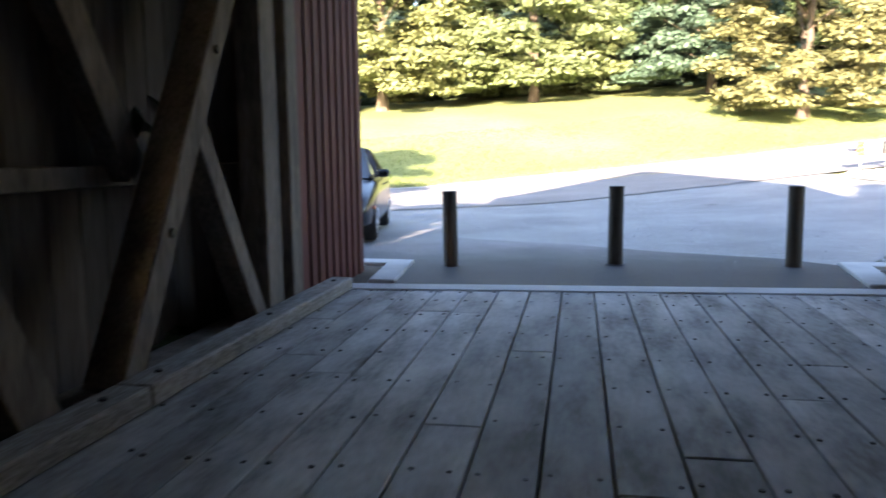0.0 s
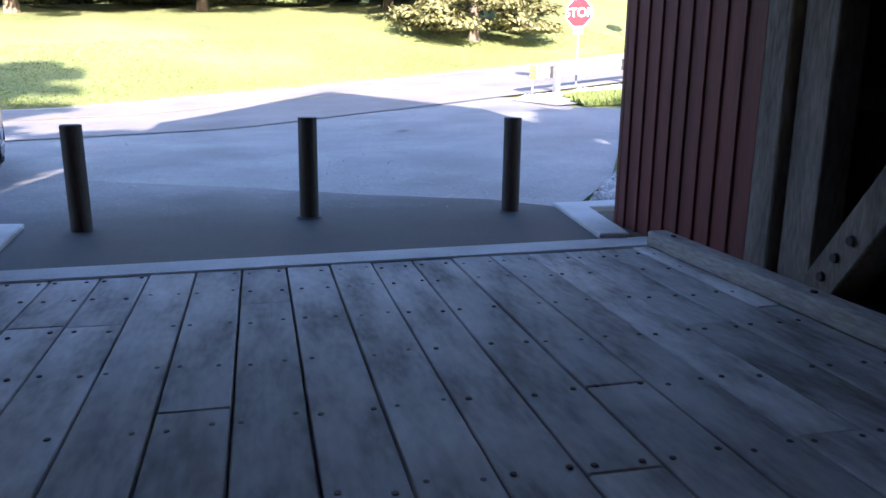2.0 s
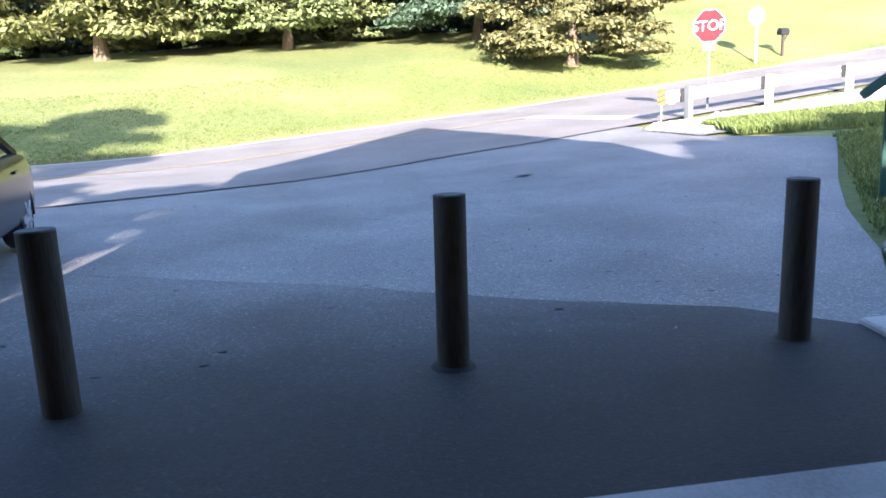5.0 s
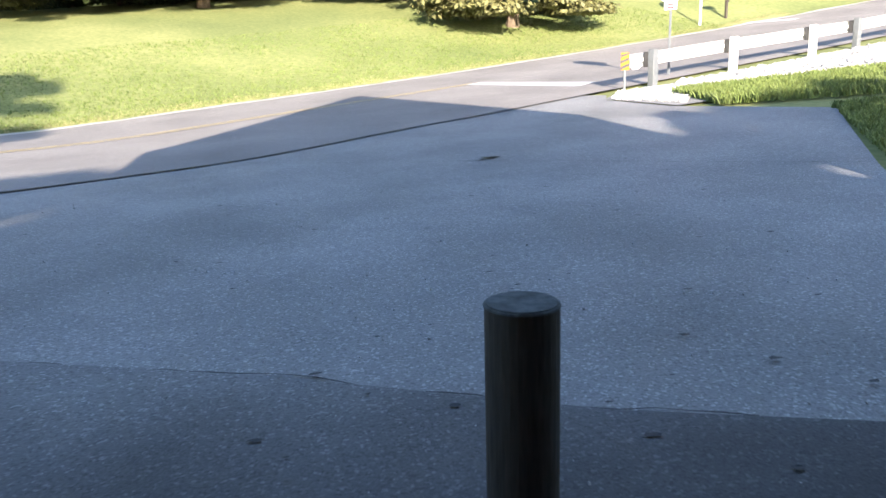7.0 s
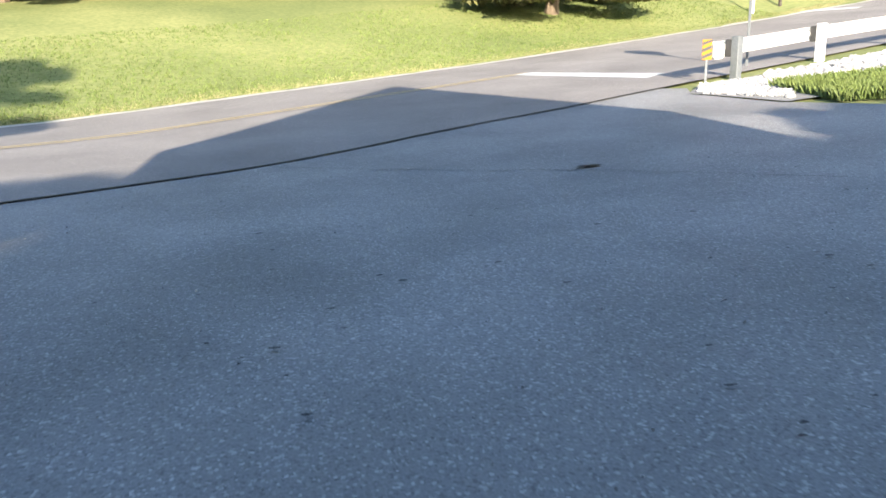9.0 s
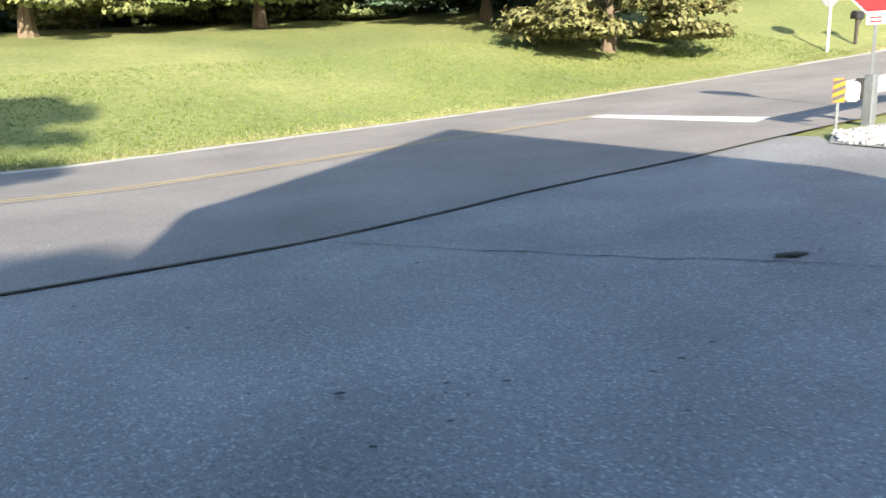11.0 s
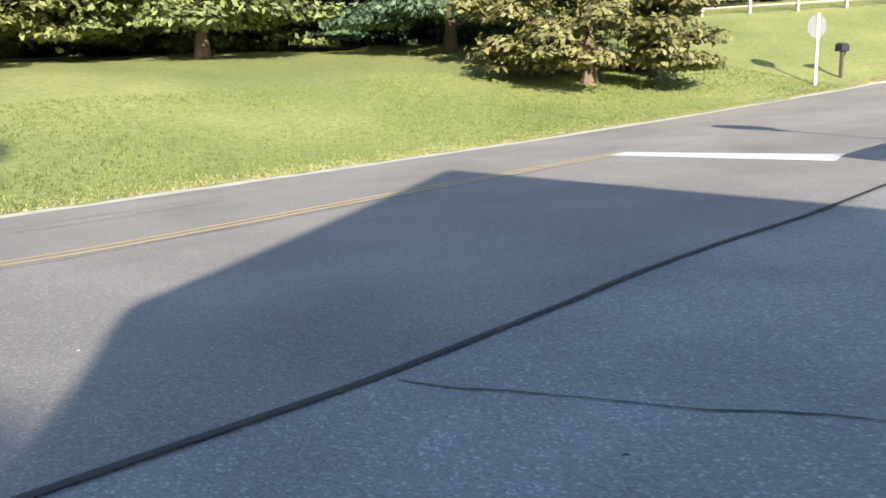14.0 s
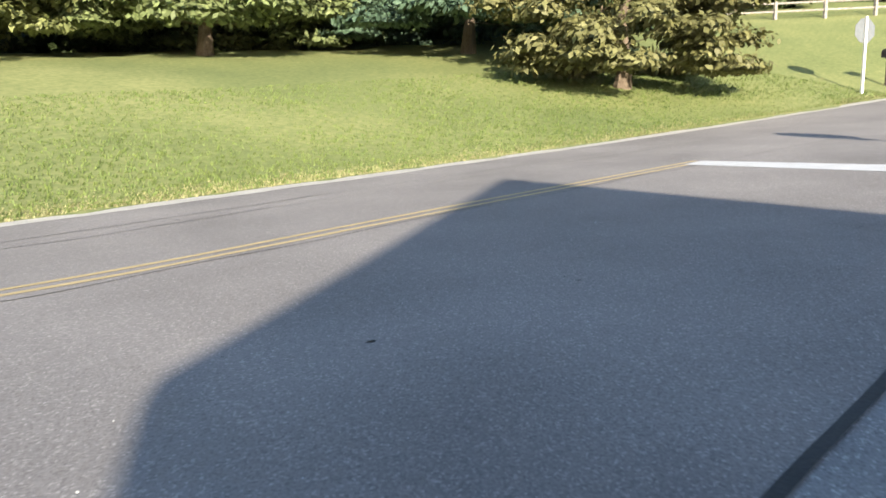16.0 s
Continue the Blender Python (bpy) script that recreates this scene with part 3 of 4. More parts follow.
# ---- parked car ----
def car(m):
    ob = thing("car", "dark blue saloon car parked on the apron, headlamps facing the bridge", "car", m)
    # stations from the front: y, half width at sill, at belt, belt height, roof height, half roof width
    bm = bmesh.new()
    rows = []
    prof = [(-0.86, 0.62, 0.60, 0.30, 0.52), (-0.80, 0.76, 0.70, 0.24, 0.64), (-0.55, 0.85, 0.80, 0.20, 0.74), (0.05, 0.885, 0.84, 0.19, 0.86), (0.42, 0.89, 0.85, 0.19, 0.93),
            (1.3, 0.895, 0.86, 0.19, 0.95), (2.3, 0.89, 0.85, 0.19, 0.98), (2.9, 0.875, 0.82, 0.20, 1.00), (3.35, 0.83, 0.76, 0.26, 0.98), (3.50, 0.72, 0.68, 0.36, 0.82)]
    for y, ws, wb, zs, zb in prof:
        mid = zs + (zb - zs) * 0.55
        ring = [(-wb * 0.93, zb), (-ws, zb - 0.06), (-ws - 0.015, mid), (-ws, zs + 0.1), (-ws * 0.93, zs), (ws * 0.93, zs), (ws, zs + 0.1), (ws + 0.015, mid), (ws, zb - 0.06), (wb * 0.93, zb), (0, zb + 0.035)]
        rows.append([bm.verts.new((x, y, z)) for x, z in ring])
    for a, b in zip(rows, rows[1:]):
        for i in range(11):
            bm.faces.new((a[i], a[(i + 1) % 11], b[(i + 1) % 11], b[i]))
    bm.faces.new(rows[0][::-1]), bm.faces.new(rows[-1])
    bmesh.ops.recalc_face_normals(bm, faces=bm.faces[:])
    body = part("body", bm, M_CAR, ob, smooth=True)
    sub = body.modifiers.new("soft", "SUBSURF")
    sub.levels = sub.render_levels = 2
    # cabin: glass body, roof skin and pillars
    base = [(-0.74, 0.45), (0.74, 0.45), (0.76, 1.4), (0.74, 2.95), (-0.74, 2.95), (-0.76, 1.4)]
    top = [(-0.54, 1.18), (0.54, 1.18), (0.57, 1.7), (0.53, 2.35), (-0.53, 2.35), (-0.57, 1.7)]
    bm = bmesh.new()
    lo = [bm.verts.new((x, y, 0.93 + 0.02 * (y > 1))) for x, y in base]
    hi = [bm.verts.new((x, y, 1.385 if 1.3 < y < 2 else 1.35)) for x, y in top]
    panes = [[v.co.copy() for v in (lo[i], lo[(i + 1) % 6], hi[(i + 1) % 6], hi[i])] for i in range(6)]
    bm.free()
    for i, q in enumerate(panes):
        pb = bmesh.new()
        inner = sum(q, Vector()) / 4
        face = pb.faces.new([pb.verts.new(v) for v in q])
        pb.normal_update()
        bmesh.ops.solidify(pb, geom=[face], thickness=0.012)
        part("windscreen" if i == 0 else "rear_window" if i == 3 else "side_window", pb, M_CARGLASS, ob, "tinted car glass")
    bm = bmesh.new()
    r0 = [bm.verts.new((x * 1.03, y + (0.03 if y > 2 else -0.03 if y < 1.3 else 0), (1.385 if 1.3 < y < 2 else 1.35) + 0.002)) for x, y in top]
    r1 = [bm.verts.new((x * 0.9, 1.75 + (y - 1.75) * 0.85, (1.43 if 1.3 < y < 2 else 1.405))) for x, y in top]
    for i in range(6):
        bm.faces.new((r0[i], r0[(i + 1) % 6], r1[(i + 1) % 6], r1[i]))
    bm.faces.new(r1)
    bm.faces.new(r0[::-1])
    bmesh.ops.recalc_face_normals(bm, faces=bm.faces[:])
    part("roof_panel", bm, M_CAR, ob, smooth=True)
    for sx in (-1, 1):
        for (xa, ya, za), (xb, yb_, zb) in ((((0.75, 0.45, 0.93)), (0.55, 1.18, 1.36)), ((0.765, 1.45, 0.95), (0.575, 1.62, 1.39)), ((0.75, 2.95, 0.95), (0.54, 2.37, 1.36))):
            part("pillar", beam(bmesh.new(), (sx * xa, ya, za), (sx * xb, yb_, zb), 0.11, 0.06, (1, 0, 0), 0.02), M_CAR, ob)
        bm = box(bmesh.new(), -0.09, -0.05, -0.06, 0.10, 0.07, 0.065, 0.035, pose(sx * 0.93, 0.72, 1.0, 0, 0, sx * 12))
        mir = part("wing_mirror", bm, M_CAR, ob)
        part("mirror_stalk", beam(bmesh.new(), (sx * 0.76, 0.70, 0.955), (sx * 0.88, 0.71, 0.975), 0.05, 0.04), M_PLASTIC, ob)
        bm = bmesh.new()
        bmesh.ops.create_uvsphere(bm, u_segments=14, v_segments=8, radius=1, matrix=pose(sx * 0.60, -0.50, 0.645, 18, sx * 16, sx * 24) @ Matrix.Diagonal((0.15, 0.26, 0.085, 1)))
        part("headlamp", bm, M_LAMP, ob, "clear glass headlamp", True)
        part("side_reflector", box(bmesh.new(), sx * 0.872 - 0.012, -0.40, 0.50, sx * 0.872 + 0.012, -0.26, 0.54, 0.004), M_ORANGE, ob, "amber side reflector")
        for yw in (0.0, 2.55):
            bm = bmesh.new()
            mm = pose(sx * 0.765, yw, 0.315, 0, 90, 0)
            cyl(bm, (0, 0, -0.11), 0.315, 0.315, 0.22, 28, mm, 0.03)
            wheel = part("wheel", bm, M_TYRE, ob, "black tyre")
            bm = bmesh.new()
            cyl(bm, (0, 0, 0.085 if sx > 0 else -0.115), 0.21, 0.20, 0.03, 24, mm)
            for a in range(5):
                box(bm, 0.02, -0.022, 0.10 if sx > 0 else -0.13, 0.205, 0.022, 0.13 if sx > 0 else -0.10, 0.004, mm @ pose(0, 0, 0, 0, 0, 72 * a))
            part("rim", bm, M_RIM, wheel, "silver alloy rim")
            bm = bmesh.new()
            for a in range(13):
                ang = math.pi * (a + 0.5) / 13
                c, s_ = math.cos(ang), math.sin(ang)
                box(bm, -0.03, -0.05, -0.015, 0.022, 0.05, 0.012, 0, pose(sx * 0.862, yw + 0.345 * c, 0.315 + 0.345 * s_, math.degrees(ang) - 90, 0, 0))
            part("wheel_arch", bm, M_PLASTIC, ob)
        for ya, yb_ in ((0.50, 1.42), (1.46, 2.30)):
            part("door_handle", box(bmesh.new(), sx * 0.895 - 0.02, yb_ - 0.22, 0.80, sx * 0.895 + 0.02, yb_ - 0.06, 0.83, 0.006), M_CAR, ob)
    part("grille", box(bmesh.new(), -0.42, -0.868, 0.42, 0.42, -0.83, 0.56, 0.01), M_PLASTIC, ob, "black front grille")
    part("lower_intake", box(bmesh.new(), -0.60, -0.858, 0.27, 0.60, -0.79, 0.37, 0.01), M_PLASTIC, ob)
    return ob


car(pose(-3.66, 11.8, 0.02, 0, 0, 10.0) @ Matrix.Diagonal((0.97, 0.95, 1.0, 1)))


# ---- signs ----
def octagon(r, t, m=None, rot=22.5):
    return cyl(bmesh.new(), (0, 0, -t / 2), r, r, t, 8, (m or Matrix()) @ pose(0, 0, 0, 90, 0, 0) @ pose(0, 0, 0, 0, 0, rot))


def lettering(text, size, m, material, parent, name):
    cu = bpy.data.curves.new(name, "FONT")
    cu.body, cu.size, cu.align_x, cu.align_y, cu.extrude, cu.offset = text, size, "CENTER", "CENTER", 0.0015, size * 0.012
    tmp = bpy.data.objects.new(name, cu)
    scene.collection.objects.link(tmp)
    me = bpy.data.meshes.new_from_object(tmp.evaluated_get(bpy.context.evaluated_depsgraph_get()))
    bpy.data.objects.remove(tmp)
    me.materials.clear()
    me.materials.append(material)
    ob = new(name, me)
    ob.parent = parent
    ob.matrix_basis = m
    return ob


def stop_sign(m):
    ob = thing("stop_sign", "red octagonal stop sign on a steel post by the guard rail", "road sign", m)
    part("post", box(bmesh.new(), -0.03, 0.0, -0.3, 0.03, 0.035, 2.85, 0.006), M_STEEL, ob, "galvanised steel post")
    part("border", octagon(0.495, 0.006, pose(0, -0.012, 2.48)), M_SIGNWHITE, ob, "white border")
    part("face", octagon(0.462, 0.006, pose(0, -0.0175, 2.48)), M_SIGNRED, ob, "red sign face")
    lettering("STOP", 0.41, pose(0, -0.024, 2.475, 90, 0, 0), M_SIGNWHITE, ob, "lettering")
    pl = part("sub_plate", box(bmesh.new(), -0.17, -0.012, 1.80, 0.17, -0.004, 2.00, 0.003), M_SIGNWHITE, ob, "small white plate under the sign")
    for z in (1.84, 1.92):
        part("text_bar", box(bmesh.new(), -0.11, -0.0155, z, 0.11, -0.0125, z + 0.035), M_SIGNRED, pl)
    return ob


SX, SY = 10.68, 27.2
stop_sign(pose(SX, SY, pave(SX, SY) - 0.12, 0, 0, -46))
bx, by = 20.8, 42.65
back = thing("road_sign", "grey back of an octagonal sign on a white post", "road sign", pose(bx, by, land(bx, by), 0, 0, 0))
part("post", box(bmesh.new(), -0.05, -0.09, -0.3, 0.05, -0.01, 2.75, 0.006), M_RAIL, back)
part("sign_back", octagon(0.47, 0.01, pose(0, 0.0, 2.25)), M_STEEL, back, "bare aluminium back")
mx, my = 22.7, 43.4
mb = thing("mailbox", "dark mailbox on a post beside the road", "mailbox", pose(mx, my, land(mx, my), 0, 0, 20))
part("post", box(bmesh.new(), -0.06, -0.06, -0.2, 0.06, 0.06, 1.05, 0.01), M_BOLLARD, mb)
bm = cyl(bmesh.new(), (0, 0, -0.28), 0.15, 0.15, 0.56, 16, pose(0, 0, 1.24, 0, 90, 0))
box(bm, -0.28, -0.15, 1.06, 0.28, 0.15, 1.24)
part("box", bm, M_PLASTIC, mb)
part("brace", beam(bmesh.new(), (0, 0, 0.65), (0.3, 0, 1.05), 0.06, 0.06, (0, 1, 0)), M_BOLLARD, mb)


# ---- guard rail ----
def guard_post(m, material, label):
    ob = thing("guard_post", label, "guard rail post", m, "guard rail posts")
    part("post", box(bmesh.new(), -0.09, -0.09, -0.4, 0.09, 0.09, 0.84, 0.015), material, ob)
    part("spacer_block", box(bmesh.new(), -0.08, 0.092, 0.42, 0.08, 0.24, 0.78, 0.012), M_BLACK, ob, "black spacer block")
    return ob


RAILS = [(9.28, 25.42), (12.45, 26.95), (15.7, 28.0), (17.6, 28.5), (20.5, 29.5), (23.6, 30.5), (26.8, 31.4)]
for i, (x, y) in enumerate(RAILS):
    yaw = 24 if i < 3 else 20
    guard_post(pose(x, y, land(x, y), 0, 0, yaw), M_STEEL if i in (0, 3) else M_RAIL, "galvanised steel guard rail post" if i in (0, 3) else "white painted guard rail post")
rail = thing("guard_rail", "white corrugated guard rail on posts along the road", "guard rail")
prof = [(0.0, 0.45), (0.04, 0.48), (0.04, 0.54), (-0.02, 0.58), (-0.02, 0.63), (0.04, 0.67), (0.04, 0.73), (0.0, 0.76)]
pts = [(8.6, 25.05)] + RAILS
for (xa, ya), (xb, yb_) in zip(pts, pts[1:]):
    d = Vector((xb - xa, yb_ - ya, 0)).normalized()
    nrm = Vector((-d.y, d.x, 0))
    vs = []
    for x, y in ((xa, ya), (xb, yb_)):
        for dn, z in prof:
            p = Vector((x, y, land(x, y) + z)) + nrm * (0.27 + dn)
            vs.append(p)
    n8 = len(prof)
    fs = [(i, i + 1, n8 + i + 1, n8 + i) for i in range(n8 - 1)]
    o = raw("rail_panel", vs, fs, M_RAIL, rail)
    so = o.modifiers.new("thick", "SOLIDIFY")
    so.thickness = 0.012
ex, ey = 8.34, 24.8
em = thing("object_marker", "yellow and black striped end marker on the guard rail", "road marker", pose(ex, ey + 0.2, land(ex, ey) + 0.0, 0, 0, -16))
part("stake", box(bmesh.new(), -0.025, 0.006, -0.2, 0.025, 0.04, 0.84, 0.004), M_STEEL, em)
pm = part("marker_plate", box(bmesh.new(), -0.10, -0.006, 0.46, 0.10, 0.004, 0.86, 0.003), M_AMBER, em, "yellow marker plate")
for k in range(3):
    bm = bmesh.new()
    z0 = 0.46 + 0.03 + k * 0.135
    vs = [bm.verts.new((x, -0.0085, z)) for x, z in ((-0.098, z0 - 0.02), (0.098, z0 + 0.06), (0.098, min(z0 + 0.13, 0.858)), (-0.098, z0 + 0.05))]
    bm.faces.new(vs)
    part("stripe", bm, M_BLACK, pm, "black diagonal stripe")
part("terminal_shoe", box(bmesh.new(), 0.13, 0.0, 0.46, 0.36, 0.16, 0.80, 0.05), M_RAIL, em, "white rounded rail end")


# ---- interpretive panel ----
lx, ly = 6.12, 13.55
le = thing("information_panel", "dark green slanted information panel on a square post", "information panel", pose(lx, ly, pave(lx, ly), 0, 0, -36))
part("footing", box(bmesh.new(), -0.2, -0.2, -0.15, 0.2, 0.2, 0.03, 0.02), M_CONC, le, "concrete footing")
bm = box(bmesh.new(), -0.14, -0.07, 0.03, 0.14, 0.07, 1.2, 0.012)
for v in bm.verts:
    if v.co.z > 0.8:
        v.co.z += 0.17 + (v.co.x + 0.1) * 0.8 - 0.06
part("post", bm, M_GREEN, le)
tilt = pose(-0.10, 0, 1.40, 0, -39, 0)
part("tray", box(bmesh.new(), -0.36, -0.36, -0.06, 0.36, 0.36, 0.04, 0.015, tilt), M_GREEN, le)
part("panel_face", box(bmesh.new(), -0.31, -0.31, 0.041, 0.31, 0.31, 0.046, 0.0, tilt), M_PANEL, le, "printed panel face")


# ---- stones and grass ----
def stones(name, inside, count, size, label, seed):
    rg = random.Random(seed)
    vs, fs = [], []
    ico = bmesh.new()
    bmesh.ops.create_icosphere(ico, subdivisions=1, radius=1)
    iv, jf = [v.co.copy() for v in ico.verts], [[v.index for v in f.verts] for f in ico.faces]
    ico.free()
    for k in range(count):
        x, y = inside(rg)
        r = rg.uniform(*size) * (1.5 if rg.random() < 0.1 else 1)
        rot = Euler((rg.uniform(0, 6), rg.uniform(0, 6), rg.uniform(0, 6))).to_matrix()
        sc = Vector((r, r * rg.uniform(0.6, 1), r * rg.uniform(0.45, 0.8)))
        z = pave(x, y) + r * 0.25
        b = len(vs)
        for v in iv:
            q = rot @ Vector((v.x * sc.x, v.y * sc.y, v.z * sc.z)) * (1 + 0.25 * noise.noise(v * 1.7 + Vector((k, 0, 0))))
            vs.append((x + q.x, y + q.y, z + q.z * 0.8))
        fs += [tuple(b + i for i in f) for f in jf]
    return tagged(raw(name, vs, fs, M_STONE), label, "stones", kind="stuff")


def tri(a, b, c):
    def pick(rg):
        u, v = rg.random(), rg.random()
        if u + v > 1:
            u, v = 1 - u, 1 - v
        return a[0] + u * (b[0] - a[0]) + v * (c[0] - a[0]), a[1] + u * (b[1] - a[1]) + v * (c[1] - a[1])
    return pick


def quadr(a, b, c, d):
    p, q = tri(a, b, c), tri(a, c, d)
    return lambda rg: (p if rg.random() < 0.5 else q)(rg)


stones("rubble_stones", quadr((3.5, 9.95), (6.4, 10.0), (6.3, 12.2), (4.8, 11.9)), 1500, (0.03, 0.075), "pale limestone rubble beside the kerb", 3)
stones("gravel", quadr((7.3, 23.4), (8.0, 21.6), (10.0, 24.9), (7.9, 24.5)), 1900, (0.03, 0.06), "pale gravel round the guard rail end", 4)
stones("gravel", quadr((9.4, 23.2), (18.5, 24.6), (18.5, 28.4), (9.8, 25.2)), 4200, (0.04, 0.085), "pale gravel bank under the guard rail", 6)
tagged(sheet("ground_gravel_bed", [(7.2, 23.6), (7.7, 21.4), (11, 22.0), (19, 23.6), (19, 28.8), (9.8, 25.3), (7.9, 24.5)], 0.004, M_BED, 1.0), "pale gravel bed", "gravel", kind="structure")
tagged(sheet("ground_rubble_bed", [(3.45, 9.9), (6.6, 9.9), (6.5, 12.2), (4.75, 11.85)], 0.004, M_BED, 0.6), "pale stone bed", "gravel", kind="structure")
slab = thing("concrete_slab", "small concrete pad lying in the rubble", "slab")
part("slab", box(bmesh.new(), -0.55, -0.45, -0.08, 0.55, 0.45, 0.06, 0.015, pose(5.35, 11.15, pave(5.3, 11.1) + 0.03, 0, 0, 40)), M_CONC, slab)


def tufts(name, inside, count, height, material, label, seed, surf=pave):
    rg = random.Random(seed)
    vs, fs = [], []
    for _ in range(count):
        x, y = inside(rg)
        z = surf(x, y) - 0.01
        for _ in range(3):
            a, h = rg.uniform(0, 6.28), rg.uniform(0.5, 1.0) * height
            w, bend = rg.uniform(0.008, 0.018), rg.uniform(0.1, 0.7) * h
            px, py = x + rg.uniform(-0.05, 0.05), y + rg.uniform(-0.05, 0.05)
            c, s_ = math.cos(a), math.sin(a)
            b = len(vs)
            vs += [(px - s_ * w, py + c * w, z), (px + s_ * w, py - c * w, z), (px + c * bend * 0.4 + s_ * w * 0.6, py + s_ * bend * 0.4 - c * w * 0.6, z + h * 0.65), (px + c * bend, py + s_ * bend, z + h)]
            fs += [(b, b + 1, b + 2), (b, b + 2, b + 3)]
    return tagged(raw(name, vs, fs, material), label, "grass", kind="stuff")


tufts("grass", quadr((4.9, 12.1), (8.5, 11.5), (12, 19.0), (9.35, 19.3)), 9000, 0.13, M_BLADE, "rough green grass at the apron edge", 11, land)
tufts("grass", quadr((8.3, 20.9), (14.5, 18.5), (16.5, 23.2), (8.6, 23.3)), 9000, 0.22, M_BLADE, "rough weedy grass between the gravel", 12)


def verge(rg):
    s = rg.uniform(-14, 34)
    return road_point(s, 10.95 + abs(rg.gauss(0, 0.3)))


tufts("grass", verge, 9000, 0.06, M_DRY, "dry pale grass along the road edge", 13, land)


def meadow(rg):
    s = rg.uniform(-12, 30)
    return road_point(s, 11.0 + 9 * rg.random() ** 1.5)


tufts("grass", meadow, 26000, 0.09, M_BLADE, "short green meadow grass", 14, land)

stones("pebbles", quadr((-4, 20.3), (3, 23.5), (4, 33), (-8, 29)), 650, (0.005, 0.010), "pale loose pebbles on the road", 31)
stones("pebbles", quadr((-2.5, 9.9), (3.2, 9.9), (6, 20), (-2.5, 19)), 600, (0.004, 0.010), "pale grit scattered on the apron", 32)

def flecks(name, inside, count, size, label, seed):
    """Flat dark bits of leaf and tar lying on the paving."""
    rg = random.Random(seed)
    vs, fs = [], []
    for _ in range(count):
        x, y = inside(rg)
        r, a0, z = rg.uniform(*size), rg.uniform(0, 6.28), pave(x, y) + 0.012
        b = len(vs)
        for k in range(6):
            a = a0 + k * math.pi / 3
            q = r * rg.uniform(0.5, 1.1)
            vs.append((x + q * math.cos(a) * 1.5, y + q * math.sin(a) * 0.8, z + rg.uniform(0, 0.004)))
        fs.append(tuple(range(b, b + 6)))
    return tagged(raw(name, vs, fs, M_TAR), label, "debris", kind="stuff")


flecks("debris", quadr((-2.5, 9.9), (3.2, 9.9), (6, 20), (-2.5, 19)), 130, (0.008, 0.03), "dark bits of leaf and tar on the apron", 41)
flecks("debris", quadr((-4, 20.5), (6, 25), (6, 32), (-8, 29)), 28, (0.008, 0.03), "dark tar spots on the road", 42)
flecks("debris", lambda rg: (3.1 + rg.uniform(-0.05, 0.05), 18.38), 3, (0.07, 0.11), "dark tar blot beside the joint", 43)

# ---- trees ----
def crown_mesh(name, material, seed, height, radius, base, lumps, per, leaf, droop=0.4, shape=1.0):
    """Leaves in many flattened clumps spread through a crown; each leaf is a small bent blade."""
    g = np.random.RandomState(seed)
    cen, rad = [], []
    while len(cen) < lumps:
        t = g.rand() ** 1.5
        prof_r = radius * (math.sin(math.pi * (0.30 + 0.68 * t)) ** 0.7 if shape == 1.0 else (1 - t) ** 0.75 + 0.05)
        a = g.rand() * 2 * math.pi
        rr = prof_r * (0.35 + 0.65 * math.sqrt(g.rand()))
        cen.append((rr * math.cos(a), rr * math.sin(a), base + (height - base) * t - droop * (rr / radius) ** 2))
        rad.append(radius * g.uniform(0.14, 0.27))
    cen, rad = np.array(cen), np.array(rad)
    n = lumps * per
    k = np.repeat(np.arange(lumps), per)
    d = g.randn(n, 3)
    d /= np.linalg.norm(d, axis=1)[:, None]
    d[:, 2] = np.where(d[:, 2] < -0.3, -d[:, 2], d[:, 2])
    r = rad[k] * (0.55 + 0.45 * g.rand(n)) * (1 + 0.25 * g.randn(n))
    p = cen[k] + d * r[:, None] * np.array([1.0, 1.0, 0.5])
    p[:, 2] = np.maximum(p[:, 2], base * 0.6)
    nrm = d * np.array([0.7, 0.7, 0.6]) + np.array([0, 0, 0.55]) + 0.36 * g.randn(n, 3)
    nrm /= np.linalg.norm(nrm, axis=1)[:, None]
    u = np.cross(nrm, g.randn(n, 3))
    u /= np.linalg.norm(u, axis=1)[:, None]
    v = np.cross(nrm, u)
    ln = leaf * (0.6 + 0.8 * g.rand(n))[:, None]
    a0 = p - u * ln * 0.5
    b0 = p + v * ln * 0.27 - nrm * ln * 0.05
    c0 = p + u * ln * 0.5 - nrm * ln * 0.15
    d0 = p - v * ln * 0.27 - nrm * ln * 0.05
    verts = np.stack([a0, b0, c0, d0], 1).reshape(-1, 3)
    me = bpy.data.meshes.new(name)
    me.vertices.add(4 * n)
    me.vertices.foreach_set("co", verts.ravel())
    me.loops.add(4 * n)
    me.loops.foreach_set("vertex_index", np.arange(4 * n))
    me.polygons.add(n)
    me.polygons.foreach_set("loop_start", np.arange(0, 4 * n, 4))
    me.update(calc_edges=True)
    me.materials.append(material)
    return me, cen


